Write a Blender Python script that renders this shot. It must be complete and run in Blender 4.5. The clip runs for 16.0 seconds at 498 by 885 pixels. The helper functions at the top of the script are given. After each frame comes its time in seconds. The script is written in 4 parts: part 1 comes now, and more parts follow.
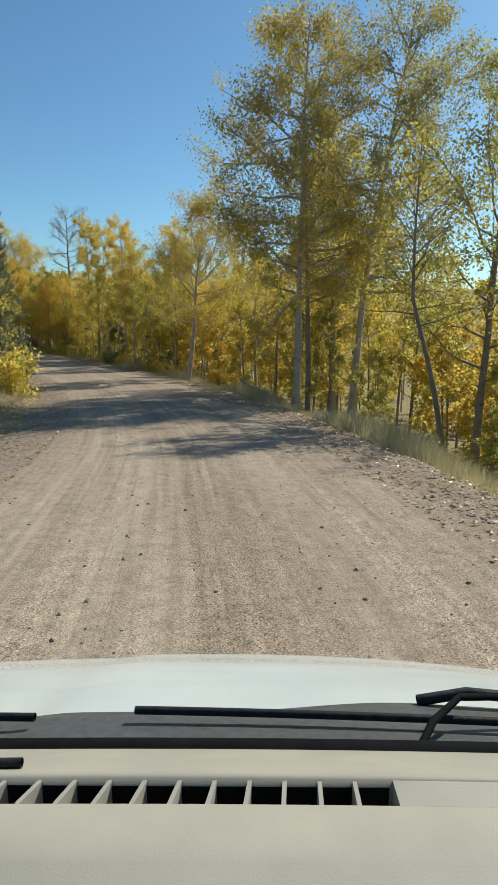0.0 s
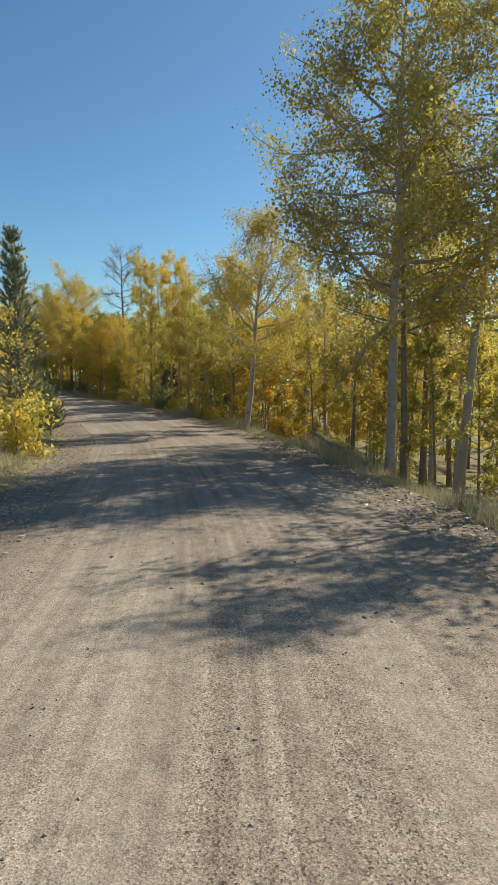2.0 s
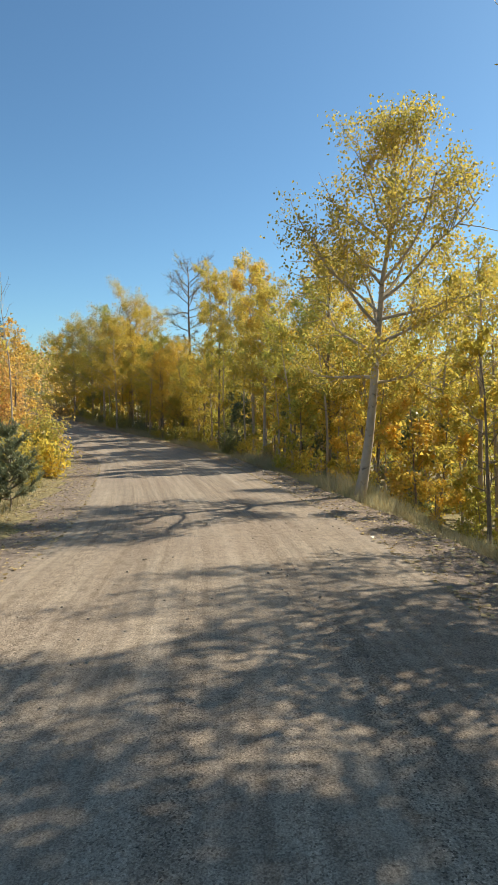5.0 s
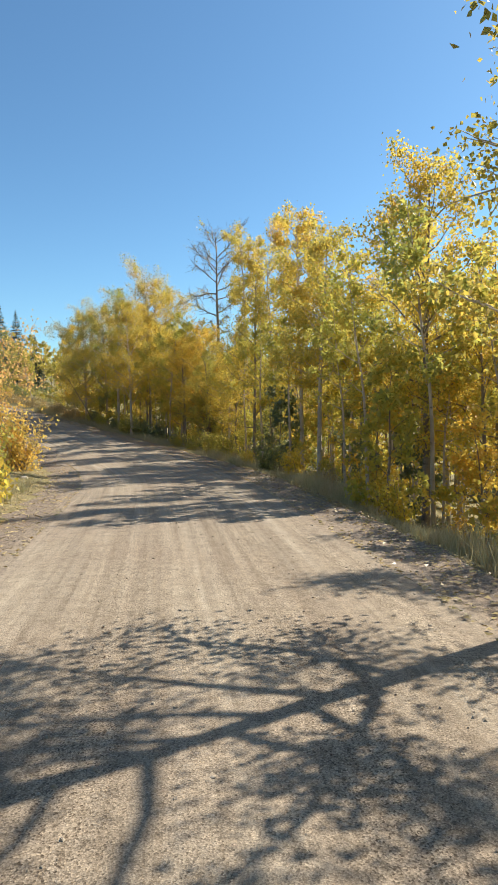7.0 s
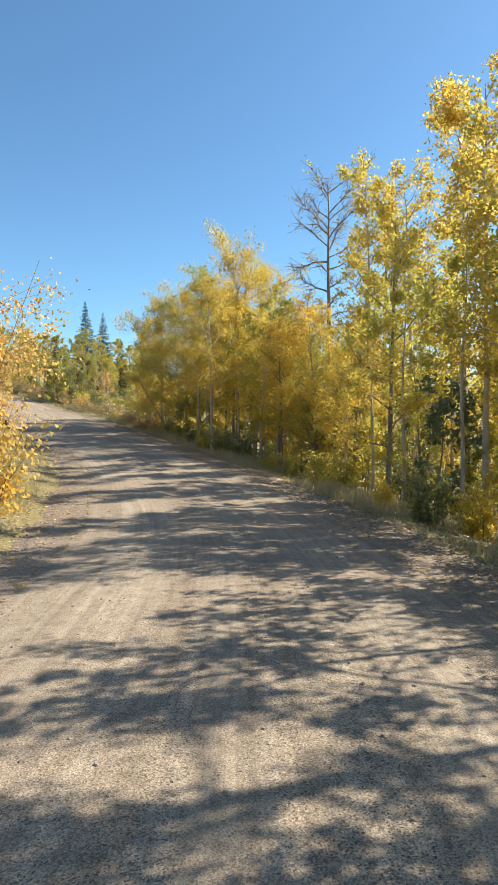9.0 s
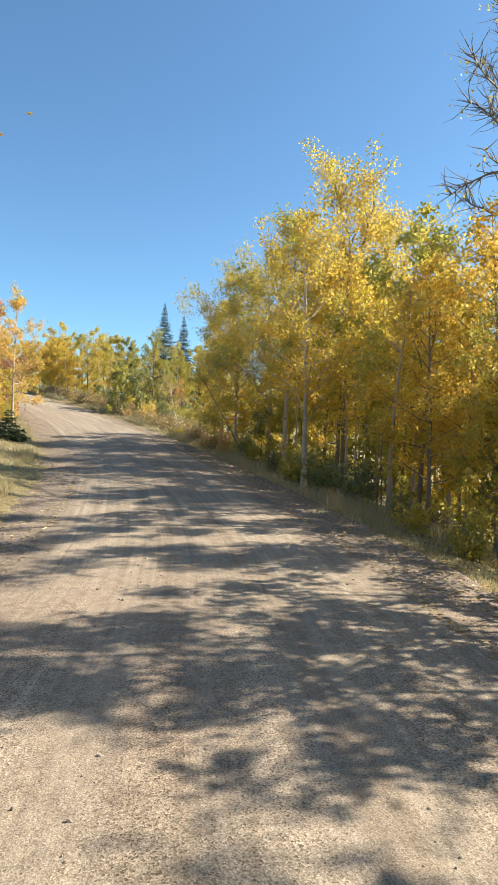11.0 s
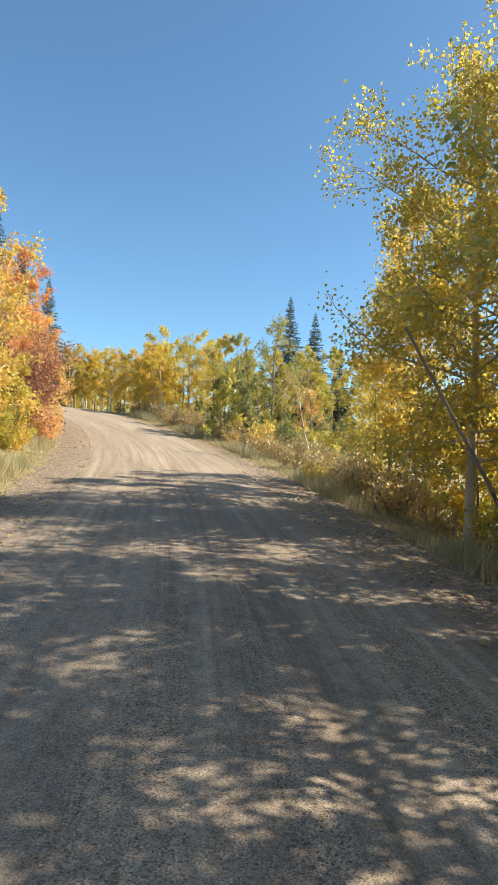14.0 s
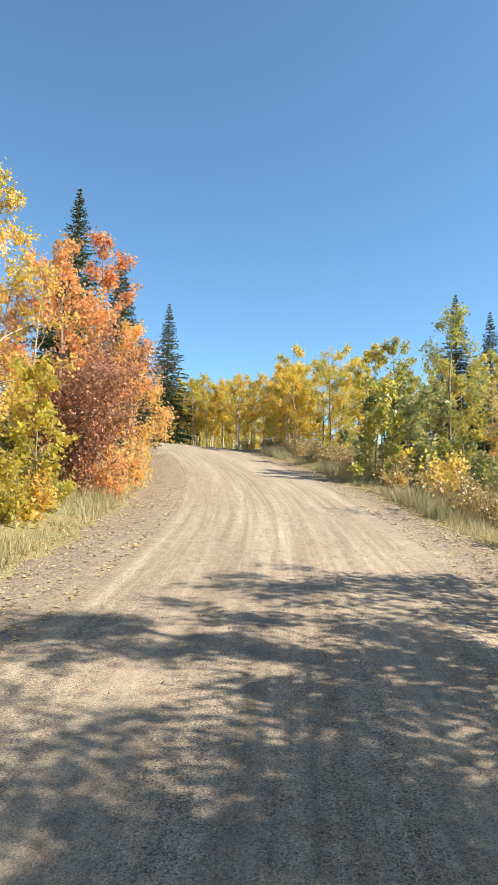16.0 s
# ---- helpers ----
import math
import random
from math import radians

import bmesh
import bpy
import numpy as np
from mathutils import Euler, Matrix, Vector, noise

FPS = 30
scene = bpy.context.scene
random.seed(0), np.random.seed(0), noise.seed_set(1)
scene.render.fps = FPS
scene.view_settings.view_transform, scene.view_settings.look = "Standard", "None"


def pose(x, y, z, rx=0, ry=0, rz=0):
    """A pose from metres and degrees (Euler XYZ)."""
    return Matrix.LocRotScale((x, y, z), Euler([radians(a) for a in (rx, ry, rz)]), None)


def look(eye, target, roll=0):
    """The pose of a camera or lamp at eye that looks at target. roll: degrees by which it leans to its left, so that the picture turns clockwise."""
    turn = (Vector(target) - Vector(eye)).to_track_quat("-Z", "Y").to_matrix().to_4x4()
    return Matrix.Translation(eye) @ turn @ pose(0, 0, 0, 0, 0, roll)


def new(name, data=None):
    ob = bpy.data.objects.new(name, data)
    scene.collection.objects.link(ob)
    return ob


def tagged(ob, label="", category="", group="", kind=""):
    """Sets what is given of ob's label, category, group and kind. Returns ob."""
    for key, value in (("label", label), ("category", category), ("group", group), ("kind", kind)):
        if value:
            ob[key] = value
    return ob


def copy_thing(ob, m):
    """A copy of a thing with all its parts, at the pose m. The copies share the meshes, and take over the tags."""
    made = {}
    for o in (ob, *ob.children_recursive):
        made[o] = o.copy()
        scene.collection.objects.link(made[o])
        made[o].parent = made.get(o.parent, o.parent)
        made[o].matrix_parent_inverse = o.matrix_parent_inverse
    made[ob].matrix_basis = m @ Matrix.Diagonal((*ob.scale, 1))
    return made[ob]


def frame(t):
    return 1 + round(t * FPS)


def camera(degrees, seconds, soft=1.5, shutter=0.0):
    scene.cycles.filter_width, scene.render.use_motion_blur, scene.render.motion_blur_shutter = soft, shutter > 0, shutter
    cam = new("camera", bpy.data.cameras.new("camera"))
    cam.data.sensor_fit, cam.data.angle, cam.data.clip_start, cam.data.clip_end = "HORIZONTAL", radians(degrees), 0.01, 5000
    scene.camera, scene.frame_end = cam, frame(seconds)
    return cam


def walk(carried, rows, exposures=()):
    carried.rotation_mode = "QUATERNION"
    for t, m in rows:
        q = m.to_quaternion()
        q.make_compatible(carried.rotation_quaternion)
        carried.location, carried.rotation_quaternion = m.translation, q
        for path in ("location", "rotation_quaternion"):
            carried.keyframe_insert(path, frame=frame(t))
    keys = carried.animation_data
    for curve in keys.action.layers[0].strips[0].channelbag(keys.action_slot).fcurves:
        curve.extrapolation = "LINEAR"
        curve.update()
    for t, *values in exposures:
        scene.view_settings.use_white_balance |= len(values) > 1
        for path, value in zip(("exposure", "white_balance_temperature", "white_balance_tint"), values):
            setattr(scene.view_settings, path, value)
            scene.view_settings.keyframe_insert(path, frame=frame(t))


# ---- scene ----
cam = camera(43.9, 16.0, 1.5)
METRES, EYE, TILT, LEAN, TURN = 68.0, 1.65, -12.0, -0.5, 0.0
ROWS = [
    (0.0, 0.0, 0.0, 0.0, -0.0, -0.0, -0.0),
    (0.5, -0.0006, 0.0155, 0.0026, -0.17, 0.97, 0.4),
    (1.0, -0.0017, 0.0331, 0.0054, 0.73, 2.06, 0.47),
    (1.5, -0.0038, 0.0517, 0.0083, 3.4, 3.06, -0.08),
    (2.0, -0.0059, 0.0719, 0.0118, 5.49, 3.83, -0.41),
    (2.5, -0.0083, 0.0935, 0.0152, 6.58, 4.14, -0.6),
    (3.0, -0.0115, 0.116, 0.0186, 7.99, 4.31, -0.85),
    (3.5, -0.0153, 0.1403, 0.0224, 9.33, 5.77, -0.89),
    (4.0, -0.0199, 0.1656, 0.0262, 11.03, 6.79, -1.23),
    (6.5, -0.0552, 0.2968, 0.0474, 14.56, 7.4, -1.76),
    (7.0, -0.0652, 0.3265, 0.0524, 15.85, 7.51, -1.94),
    (7.5, -0.0763, 0.3581, 0.0573, 17.35, 7.58, -2.32),
    (8.0, -0.0884, 0.3887, 0.0624, 19.8, 7.48, -3.02),
    (10.5, -0.1697, 0.5565, 0.0926, 30.66, 9.86, -6.76),
    (11.0, -0.1912, 0.5888, 0.0989, 32.64, 9.66, -7.64),
    (11.5, -0.215, 0.6206, 0.1054, 34.71, 9.82, -8.05),
    (12.0, -0.2399, 0.6515, 0.1124, 35.91, 9.71, -8.29),
    (12.5, -0.2664, 0.6817, 0.1194, 36.69, 9.93, -8.62),
    (13.0, -0.2925, 0.7093, 0.1267, 38.56, 10.04, -9.3),
    (13.5, -0.3193, 0.7356, 0.1342, 40.58, 10.5, -9.87),
    (14.0, -0.346, 0.7602, 0.1412, 43.85, 10.66, -10.39),
    (14.5, -0.3728, 0.7831, 0.1482, 47.33, 10.4, -10.65),
    (15.0, -0.3979, 0.8032, 0.155, 53.59, 10.39, -11.37),
    (15.5, -0.4224, 0.822, 0.1617, 56.36, 11.07, -11.07),
    (16.0, -0.4465, 0.8398, 0.1681, 57.42, 11.36, -10.95),
]
EXPOSURES = [(0, 0.08, 6800, 4), (2.0, 0.1, 6800, 5), (3.0, 0.33, 7000, 5), (4.0, 0.38, 7100, 6), (6.5, 0.5, 6900, 6), (7.0, 0.65, 6900, 6), (7.5, 0.55, 6900, 6), (8.0, 0.78, 6900, 6), (10.5, 0.88, 7000, 7), (11.5, 0.97, 7100, 7), (13.0, 0.97, 7200, 7), (14.0, 0.95, 7300, 7), (14.5, 0.92, 7300, 6), (15.0, 1.02, 7250, 6), (16.0, 1.05, 7150, 6)]
walk(cam, [(t, pose(0, 0, EYE, TILT, LEAN, TURN) @ pose(METRES * x, METRES * y, METRES * z, 90 + pitch, roll, yaw)) for t, x, y, z, yaw, pitch, roll in ROWS], EXPOSURES)

# ---- world, sun, exposure ----
SUN_AZ, SUN_EL = 43.0, 41.0          # degrees: counter-clockwise from +x, and above the horizon
world = bpy.data.worlds.new("sky")
scene.world = world
world.use_nodes = True
wn = world.node_tree
sky = wn.nodes.new("ShaderNodeTexSky")
sky.sky_type = "NISHITA"
sky.sun_disc = False
sky.sun_elevation = radians(SUN_EL)
sky.sun_rotation = radians(90 - SUN_AZ)
sky.altitude = 1200
sky.air_density, sky.dust_density, sky.ozone_density = 1.0, 1.6, 1.3
wn.nodes["Background"].inputs["Strength"].default_value = 0.104
tint = wn.nodes.new("ShaderNodeMix")
tint.data_type, tint.blend_type = "RGBA", "MULTIPLY"
tint.inputs[0].default_value, tint.inputs[7].default_value = 1.0, (0.665, 0.98, 1.165, 1)
wn.links.new(sky.outputs[0], tint.inputs[6])
wn.links.new(tint.outputs[2], wn.nodes["Background"].inputs[0])
sun = new("sun", bpy.data.lights.new("sun", "SUN"))
sun.data.energy, sun.data.angle, sun.data.color = 5.0, radians(0.55), (1.0, 0.95, 0.87)
sun_way = Vector((math.cos(radians(SUN_AZ)) * math.cos(radians(SUN_EL)), math.sin(radians(SUN_AZ)) * math.cos(radians(SUN_EL)), math.sin(radians(SUN_EL))))
sun.matrix_world = look(sun_way * 60, (0, 0, 0))

# ---- materials ----


def material(name, rough=0.9):
    m = bpy.data.materials.new(name)
    m.use_nodes = True
    b = m.node_tree.nodes["Principled BSDF"]
    b.inputs["Roughness"].default_value = rough
    b.inputs["Specular IOR Level"].default_value = 0.25
    return m, m.node_tree, b


def node(nt, kind, **sets):
    n = nt.nodes.new(kind)
    for k, v in sets.items():
        n.inputs[k.replace("_", " ")].default_value = v
    return n


def ramp(nt, src, stops):
    r = nt.nodes.new("ShaderNodeValToRGB")
    el = r.color_ramp.elements
    while len(el) < len(stops):
        el.new(0.5)
    for e, (p, c) in zip(el, stops):
        e.position, e.color = p, (*c, 1)
    nt.links.new(src, r.inputs[0])
    return r.outputs[0]


def mix(nt, fac, a, b, blend="MIX"):
    n = nt.nodes.new("ShaderNodeMix")
    n.data_type, n.blend_type = "RGBA", blend
    for sock, v in ((n.inputs[0], fac), (n.inputs[6], a), (n.inputs[7], b)):
        if isinstance(v, (int, float)):
            sock.default_value = v
        elif isinstance(v, tuple):
            sock.default_value = (*v, 1)
        else:
            nt.links.new(v, sock)
    return n.outputs[2]


def noise_tex(nt, vec, scale, detail=4.0, rough=0.6):
    n = node(nt, "ShaderNodeTexNoise", Scale=scale, Detail=detail, Roughness=rough)
    if vec is not None:
        nt.links.new(vec, n.inputs["Vector"])
    return n.outputs[0]


def stretch(nt, vec, sx, sy, sz):
    n = nt.nodes.new("ShaderNodeMapping")
    n.inputs["Scale"].default_value = (sx, sy, sz)
    nt.links.new(vec, n.inputs[0])
    return n.outputs[0]


def coords(nt, which="Object"):
    return nt.nodes.new("ShaderNodeTexCoord").outputs[which]


def bump(nt, b, height, strength, dist):
    n = node(nt, "ShaderNodeBump", Strength=strength, Distance=dist)
    nt.links.new(height, n.inputs["Height"])
    nt.links.new(n.outputs[0], b.inputs["Normal"])


def make_gravel():
    """Compacted dirt and gravel; the UV holds metres across and along the road."""
    m, nt, b = material("gravel_road", 0.95)
    uv = coords(nt, "UV")
    obj = coords(nt, "Object")
    sep = nt.nodes.new("ShaderNodeSeparateXYZ")
    nt.links.new(uv, sep.inputs[0])
    # fine tyre streaks along the road and broad wheel lines
    streak = noise_tex(nt, stretch(nt, uv, 6.0, 0.10, 1), 1.0, 5, 0.65)
    broad = noise_tex(nt, stretch(nt, uv, 1.1, 0.06, 1), 1.0, 3, 0.6)
    blot = noise_tex(nt, obj, 0.35, 4, 0.6)
    grain = noise_tex(nt, obj, 30.0, 4, 0.7)
    fine = noise_tex(nt, obj, 130.0, 2, 0.6)
    tan = ramp(nt, streak, [(0.32, (0.235, 0.187, 0.138)), (0.5, (0.325, 0.267, 0.202)), (0.68, (0.41, 0.346, 0.27))])
    tan = mix(nt, 0.34, tan, ramp(nt, broad, [(0.36, (0.25, 0.19, 0.142)), (0.62, (0.50, 0.415, 0.322))]))
    tracks = noise_tex(nt, stretch(nt, uv, 13.0, 0.22, 1), 1.0, 4, 0.65)
    tan = mix(nt, 0.55, tan, ramp(nt, tracks, [(0.36, (0.74, 0.72, 0.70)), (0.5, (1.0, 1.0, 1.0)), (0.66, (1.22, 1.21, 1.19))]), "MULTIPLY")
    tan = mix(nt, ramp(nt, blot, [(0.45, (0, 0, 0)), (0.75, (0.5, 0.5, 0.5))]), tan, (0.30, 0.225, 0.17))
    # darker loose stone towards the edges
    edge = nt.nodes.new("ShaderNodeMath")
    edge.operation = "ABSOLUTE"
    nt.links.new(sep.outputs[0], edge.inputs[0])
    wob = nt.nodes.new("ShaderNodeMath")
    wob.operation = "MULTIPLY_ADD"
    nt.links.new(noise_tex(nt, stretch(nt, uv, 1.0, 0.5, 1), 1.2, 3), wob.inputs[0])
    wob.inputs[1].default_value = 1.2
    nt.links.new(edge.outputs[0], wob.inputs[2])
    rng = node(nt, "ShaderNodeMapRange")
    rng.inputs[1].default_value, rng.inputs[2].default_value = 2.5, 3.3
    nt.links.new(wob.outputs[0], rng.inputs[0])
    loose = ramp(nt, grain, [(0.35, (0.16, 0.125, 0.10)), (0.55, (0.30, 0.235, 0.185)), (0.75, (0.45, 0.37, 0.29))])
    col = mix(nt, rng.outputs[0], tan, loose)
    vor = node(nt, "ShaderNodeTexVoronoi", Scale=110.0)
    big = node(nt, "ShaderNodeTexVoronoi", Scale=46.0)
    for n in (vor, big):
        nt.links.new(obj, n.inputs["Vector"])
    # single stones, each with its own shade, bedded in dust
    shade = ramp(nt, vor.outputs["Color"], [(0.12, (0.30, 0.27, 0.25)), (0.36, (0.80, 0.78, 0.76)), (0.62, (1.02, 1.01, 1.0)), (0.88, (1.38, 1.36, 1.34))])
    bands = noise_tex(nt, stretch(nt, uv, 1.6, 0.05, 1), 1.0, 3, 0.6)     # loose stone between the smoother wheel lines
    col = mix(nt, ramp(nt, bands, [(0.40, (1, 1, 1)), (0.60, (0.40, 0.40, 0.40))]), col, shade, "MULTIPLY")
    dark = ramp(nt, big.outputs["Color"], [(0.10, (0.45, 0.42, 0.40)), (0.20, (1, 1, 1)), (0.84, (1, 1, 1)), (0.92, (1.4, 1.38, 1.36))])
    spot = ramp(nt, big.outputs["Distance"], [(0.22, (1, 1, 1)), (0.36, (0, 0, 0))])
    col = mix(nt, spot, col, mix(nt, 0.9, col, dark, "MULTIPLY"))
    mottle = noise_tex(nt, obj, 7.0, 5, 0.75)
    col = mix(nt, 0.8, col, ramp(nt, mottle, [(0.32, (0.68, 0.66, 0.64)), (0.5, (1.0, 1.0, 1.0)), (0.7, (1.22, 1.21, 1.19))]), "MULTIPLY")
    col = mix(nt, 0.8, col, ramp(nt, fine, [(0.3, (0.52, 0.50, 0.48)), (0.7, (1.36, 1.35, 1.33))]), "MULTIPLY")
    nt.links.new(col, b.inputs["Base Color"])
    hsum = mix(nt, 0.5, mix(nt, 0.5, grain, vor.outputs["Distance"]), mix(nt, 0.5, fine, big.outputs["Distance"]))
    bump(nt, b, hsum, 0.8, 0.008)
    return m


def make_soil():
    m, nt, b = material("forest_floor", 1.0)
    obj = coords(nt)
    a = noise_tex(nt, obj, 0.5, 5)
    g = noise_tex(nt, obj, 9.0, 5, 0.7)
    f = noise_tex(nt, obj, 40.0, 3, 0.7)
    c = ramp(nt, a, [(0.35, (0.17, 0.145, 0.07)), (0.5, (0.28, 0.225, 0.125)), (0.68, (0.21, 0.20, 0.08))])
    c = mix(nt, 0.6, c, ramp(nt, g, [(0.35, (0.12, 0.10, 0.05)), (0.55, (0.30, 0.24, 0.125)), (0.72, (0.44, 0.34, 0.15))]))
    c = mix(nt, 0.5, c, ramp(nt, f, [(0.3, (0.55, 0.55, 0.5)), (0.7, (1.3, 1.3, 1.25))]), "MULTIPLY")
    nt.links.new(c, b.inputs["Base Color"])
    bump(nt, b, mix(nt, 0.4, g, f), 0.8, 0.06)
    return m


def make_leaf(name, stops, thin=0.66):
    """Leaves: each its own tint, the light coming partly through."""
    m, nt, b = material(name, 0.42)
    b.inputs["Specular IOR Level"].default_value = 0.5
    geo = nt.nodes.new("ShaderNodeNewGeometry")
    info = nt.nodes.new("ShaderNodeObjectInfo")
    add = nt.nodes.new("ShaderNodeMath")
    add.operation = "MULTIPLY_ADD"
    nt.links.new(info.outputs["Random"], add.inputs[0])
    add.inputs[1].default_value = 0.44
    half = nt.nodes.new("ShaderNodeMath")
    half.operation = "MULTIPLY"
    nt.links.new(geo.outputs["Random Per Island"], half.inputs[0])
    half.inputs[1].default_value = 0.56
    nt.links.new(half.outputs[0], add.inputs[2])
    col = ramp(nt, add.outputs[0], stops)
    patch = noise_tex(nt, coords(nt), 1.7, 3)
    col = mix(nt, 0.6, col, ramp(nt, patch, [(0.36, (0.70, 0.82, 0.72)), (0.5, (1.0, 1.0, 1.0)), (0.64, (1.22, 1.12, 1.0))]), "MULTIPLY")
    nt.links.new(col, b.inputs["Base Color"])
    tr = nt.nodes.new("ShaderNodeBsdfTranslucent")
    nt.links.new(mix(nt, 1.0, col, (0.99, 1.02, 0.95), "MULTIPLY"), tr.inputs[0])
    sh = nt.nodes.new("ShaderNodeMixShader")
    sh.inputs[0].default_value = thin
    nt.links.new(b.outputs[0], sh.inputs[1])
    nt.links.new(tr.outputs[0], sh.inputs[2])
    nt.links.new(sh.outputs[0], nt.nodes["Material Output"].inputs[0])
    return m


def make_bark(name, pale, dark, scar):
    m, nt, b = material(name, 0.85)
    obj = coords(nt)
    rings = noise_tex(nt, stretch(nt, obj, 6, 6, 8), 1.0, 5, 0.7)
    large = noise_tex(nt, obj, 1.6, 3)
    c = mix(nt, ramp(nt, large, [(0.4, (0, 0, 0)), (0.7, (0.8, 0.8, 0.8))]), pale, dark)
    c = mix(nt, ramp(nt, rings, [(0.57, (0, 0, 0)), (0.70, (0.85, 0.85, 0.85))]), c, scar)
    nt.links.new(c, b.inputs["Base Color"])
    bump(nt, b, rings, 0.5, 0.02)
    return m


def make_plain(name, stops, scale, rough=0.9, relief=0.3):
    m, nt, b = material(name, rough)
    n = noise_tex(nt, coords(nt), scale, 4, 0.65)
    c = ramp(nt, n, stops)
    info = nt.nodes.new("ShaderNodeNewGeometry")
    c = mix(nt, 0.5, c, ramp(nt, info.outputs["Random Per Island"], [(0, (0.6, 0.6, 0.6)), (1, (1.3, 1.3, 1.3))]), "MULTIPLY")
    nt.links.new(c, b.inputs["Base Color"])
    bump(nt, b, n, relief, 0.02)
    return m


GRAVEL, SOIL = make_gravel(), make_soil()
GOLD = make_leaf("gold_leaves", [(0.0, (0.38, 0.36, 0.11)), (0.28, (0.60, 0.475, 0.11)), (0.7, (0.77, 0.53, 0.105)), (1.0, (0.80, 0.485, 0.105))])
OLIVE = make_leaf("olive_leaves", [(0.0, (0.28, 0.28, 0.10)), (0.4, (0.44, 0.39, 0.10)), (0.75, (0.61, 0.475, 0.10)), (1.0, (0.76, 0.52, 0.10))])
GREEN = make_leaf("green_leaves", [(0.0, (0.16, 0.185, 0.10)), (0.5, (0.26, 0.27, 0.125)), (1.0, (0.44, 0.40, 0.13))], 0.45)
LIME = make_leaf("yellow_green_leaves", [(0.0, (0.33, 0.355, 0.11)), (0.45, (0.54, 0.475, 0.11)), (1.0, (0.74, 0.54, 0.11))])
ORANGE = make_leaf("orange_leaves", [(0.0, (0.82, 0.612, 0.22)), (0.4, (0.83, 0.517, 0.204)), (0.75, (0.801, 0.401, 0.192)), (1.0, (0.607, 0.268, 0.146))])
BRONZE = make_leaf("bronze_leaves", [(0.0, (0.26, 0.24, 0.10)), (0.4, (0.42, 0.35, 0.10)), (0.75, (0.57, 0.43, 0.10)), (1.0, (0.74, 0.50, 0.10))])
RED = make_leaf("red_leaves", [(0.0, (0.439, 0.212, 0.125)), (0.5, (0.324, 0.15, 0.102)), (1.0, (0.633, 0.345, 0.163))], 0.4)
RUST = make_leaf("rust_leaves", [(0.0, (0.786, 0.429, 0.159)), (0.5, (0.69, 0.283, 0.142)), (1.0, (0.852, 0.475, 0.166))])
YELLOW = make_leaf("yellow_leaves", [(0.0, (0.54, 0.475, 0.11)), (0.5, (0.76, 0.57, 0.11)), (1.0, (0.82, 0.56, 0.11))])
NEEDLE = make_leaf("spruce_needles", [(0.0, (0.036, 0.060, 0.034)), (0.5, (0.062, 0.095, 0.050)), (1.0, (0.105, 0.135, 0.066))], 0.1)
PINE = make_leaf("pine_needles", [(0.0, (0.15, 0.18, 0.105)), (0.5, (0.26, 0.28, 0.165)), (1.0, (0.39, 0.39, 0.22))], 0.2)
AMBER = make_leaf("amber_leaves", [(0.0, (0.683, 0.509, 0.144)), (0.5, (0.796, 0.552, 0.152)), (1.0, (0.807, 0.477, 0.146))])
STRAW = make_leaf("dry_grass", [(0.0, (0.28, 0.245, 0.13)), (0.4, (0.43, 0.365, 0.21)), (1.0, (0.58, 0.50, 0.32))], 0.35)
BRUSH = make_leaf("dry_brush", [(0.0, (0.30, 0.24, 0.12)), (0.35, (0.46, 0.35, 0.16)), (0.7, (0.58, 0.41, 0.17)), (1.0, (0.56, 0.31, 0.14))], 0.35)
LITTER = make_leaf("fallen_leaves", [(0.0, (0.26, 0.19, 0.09)), (0.5, (0.45, 0.33, 0.14)), (1.0, (0.60, 0.48, 0.23))], 0.15)
ASPEN_BARK = make_bark("aspen_bark", (0.52, 0.44, 0.34), (0.33, 0.27, 0.20), (0.05, 0.042, 0.034))
PALE_BARK = make_bark("pale_bark", (0.56, 0.50, 0.41), (0.36, 0.31, 0.24), (0.08, 0.065, 0.05))
GREY_BARK = make_bark("grey_bark", (0.29, 0.235, 0.175), (0.17, 0.135, 0.10), (0.045, 0.037, 0.03))
STONE = make_plain("loose_stone", [(0.3, (0.22, 0.175, 0.135)), (0.55, (0.34, 0.28, 0.215)), (0.8, (0.50, 0.43, 0.345))], 20.0)

# ---- the road's line and the lie of the land ----
LINE = [(0.8, -24, 1.2), (0.35, -10, 0.5), (0, 0, 0), (-0.4, 4.95, -0.24), (-1.35, 11.4, -0.61), (-3.74, 20.4, -1.08), (-6, 26.7, -1.4),
        (-11.5, 38.3, -1.81), (-16.3, 44.9, -1.88), (-19.9, 49, -1.77), (-25.3, 54.2, -1.44), (-30.35, 58.2, -0.96), (-36.5, 62.6, -0.35),
        (-42.5, 66.4, 0.35), (-50, 70.2, 1.3), (-58.5, 73.4, 2.5), (-65, 74.8, 3.4), (-71.5, 73.8, 4.0), (-80, 69, 4.4), (-98, 57, 4.8)]


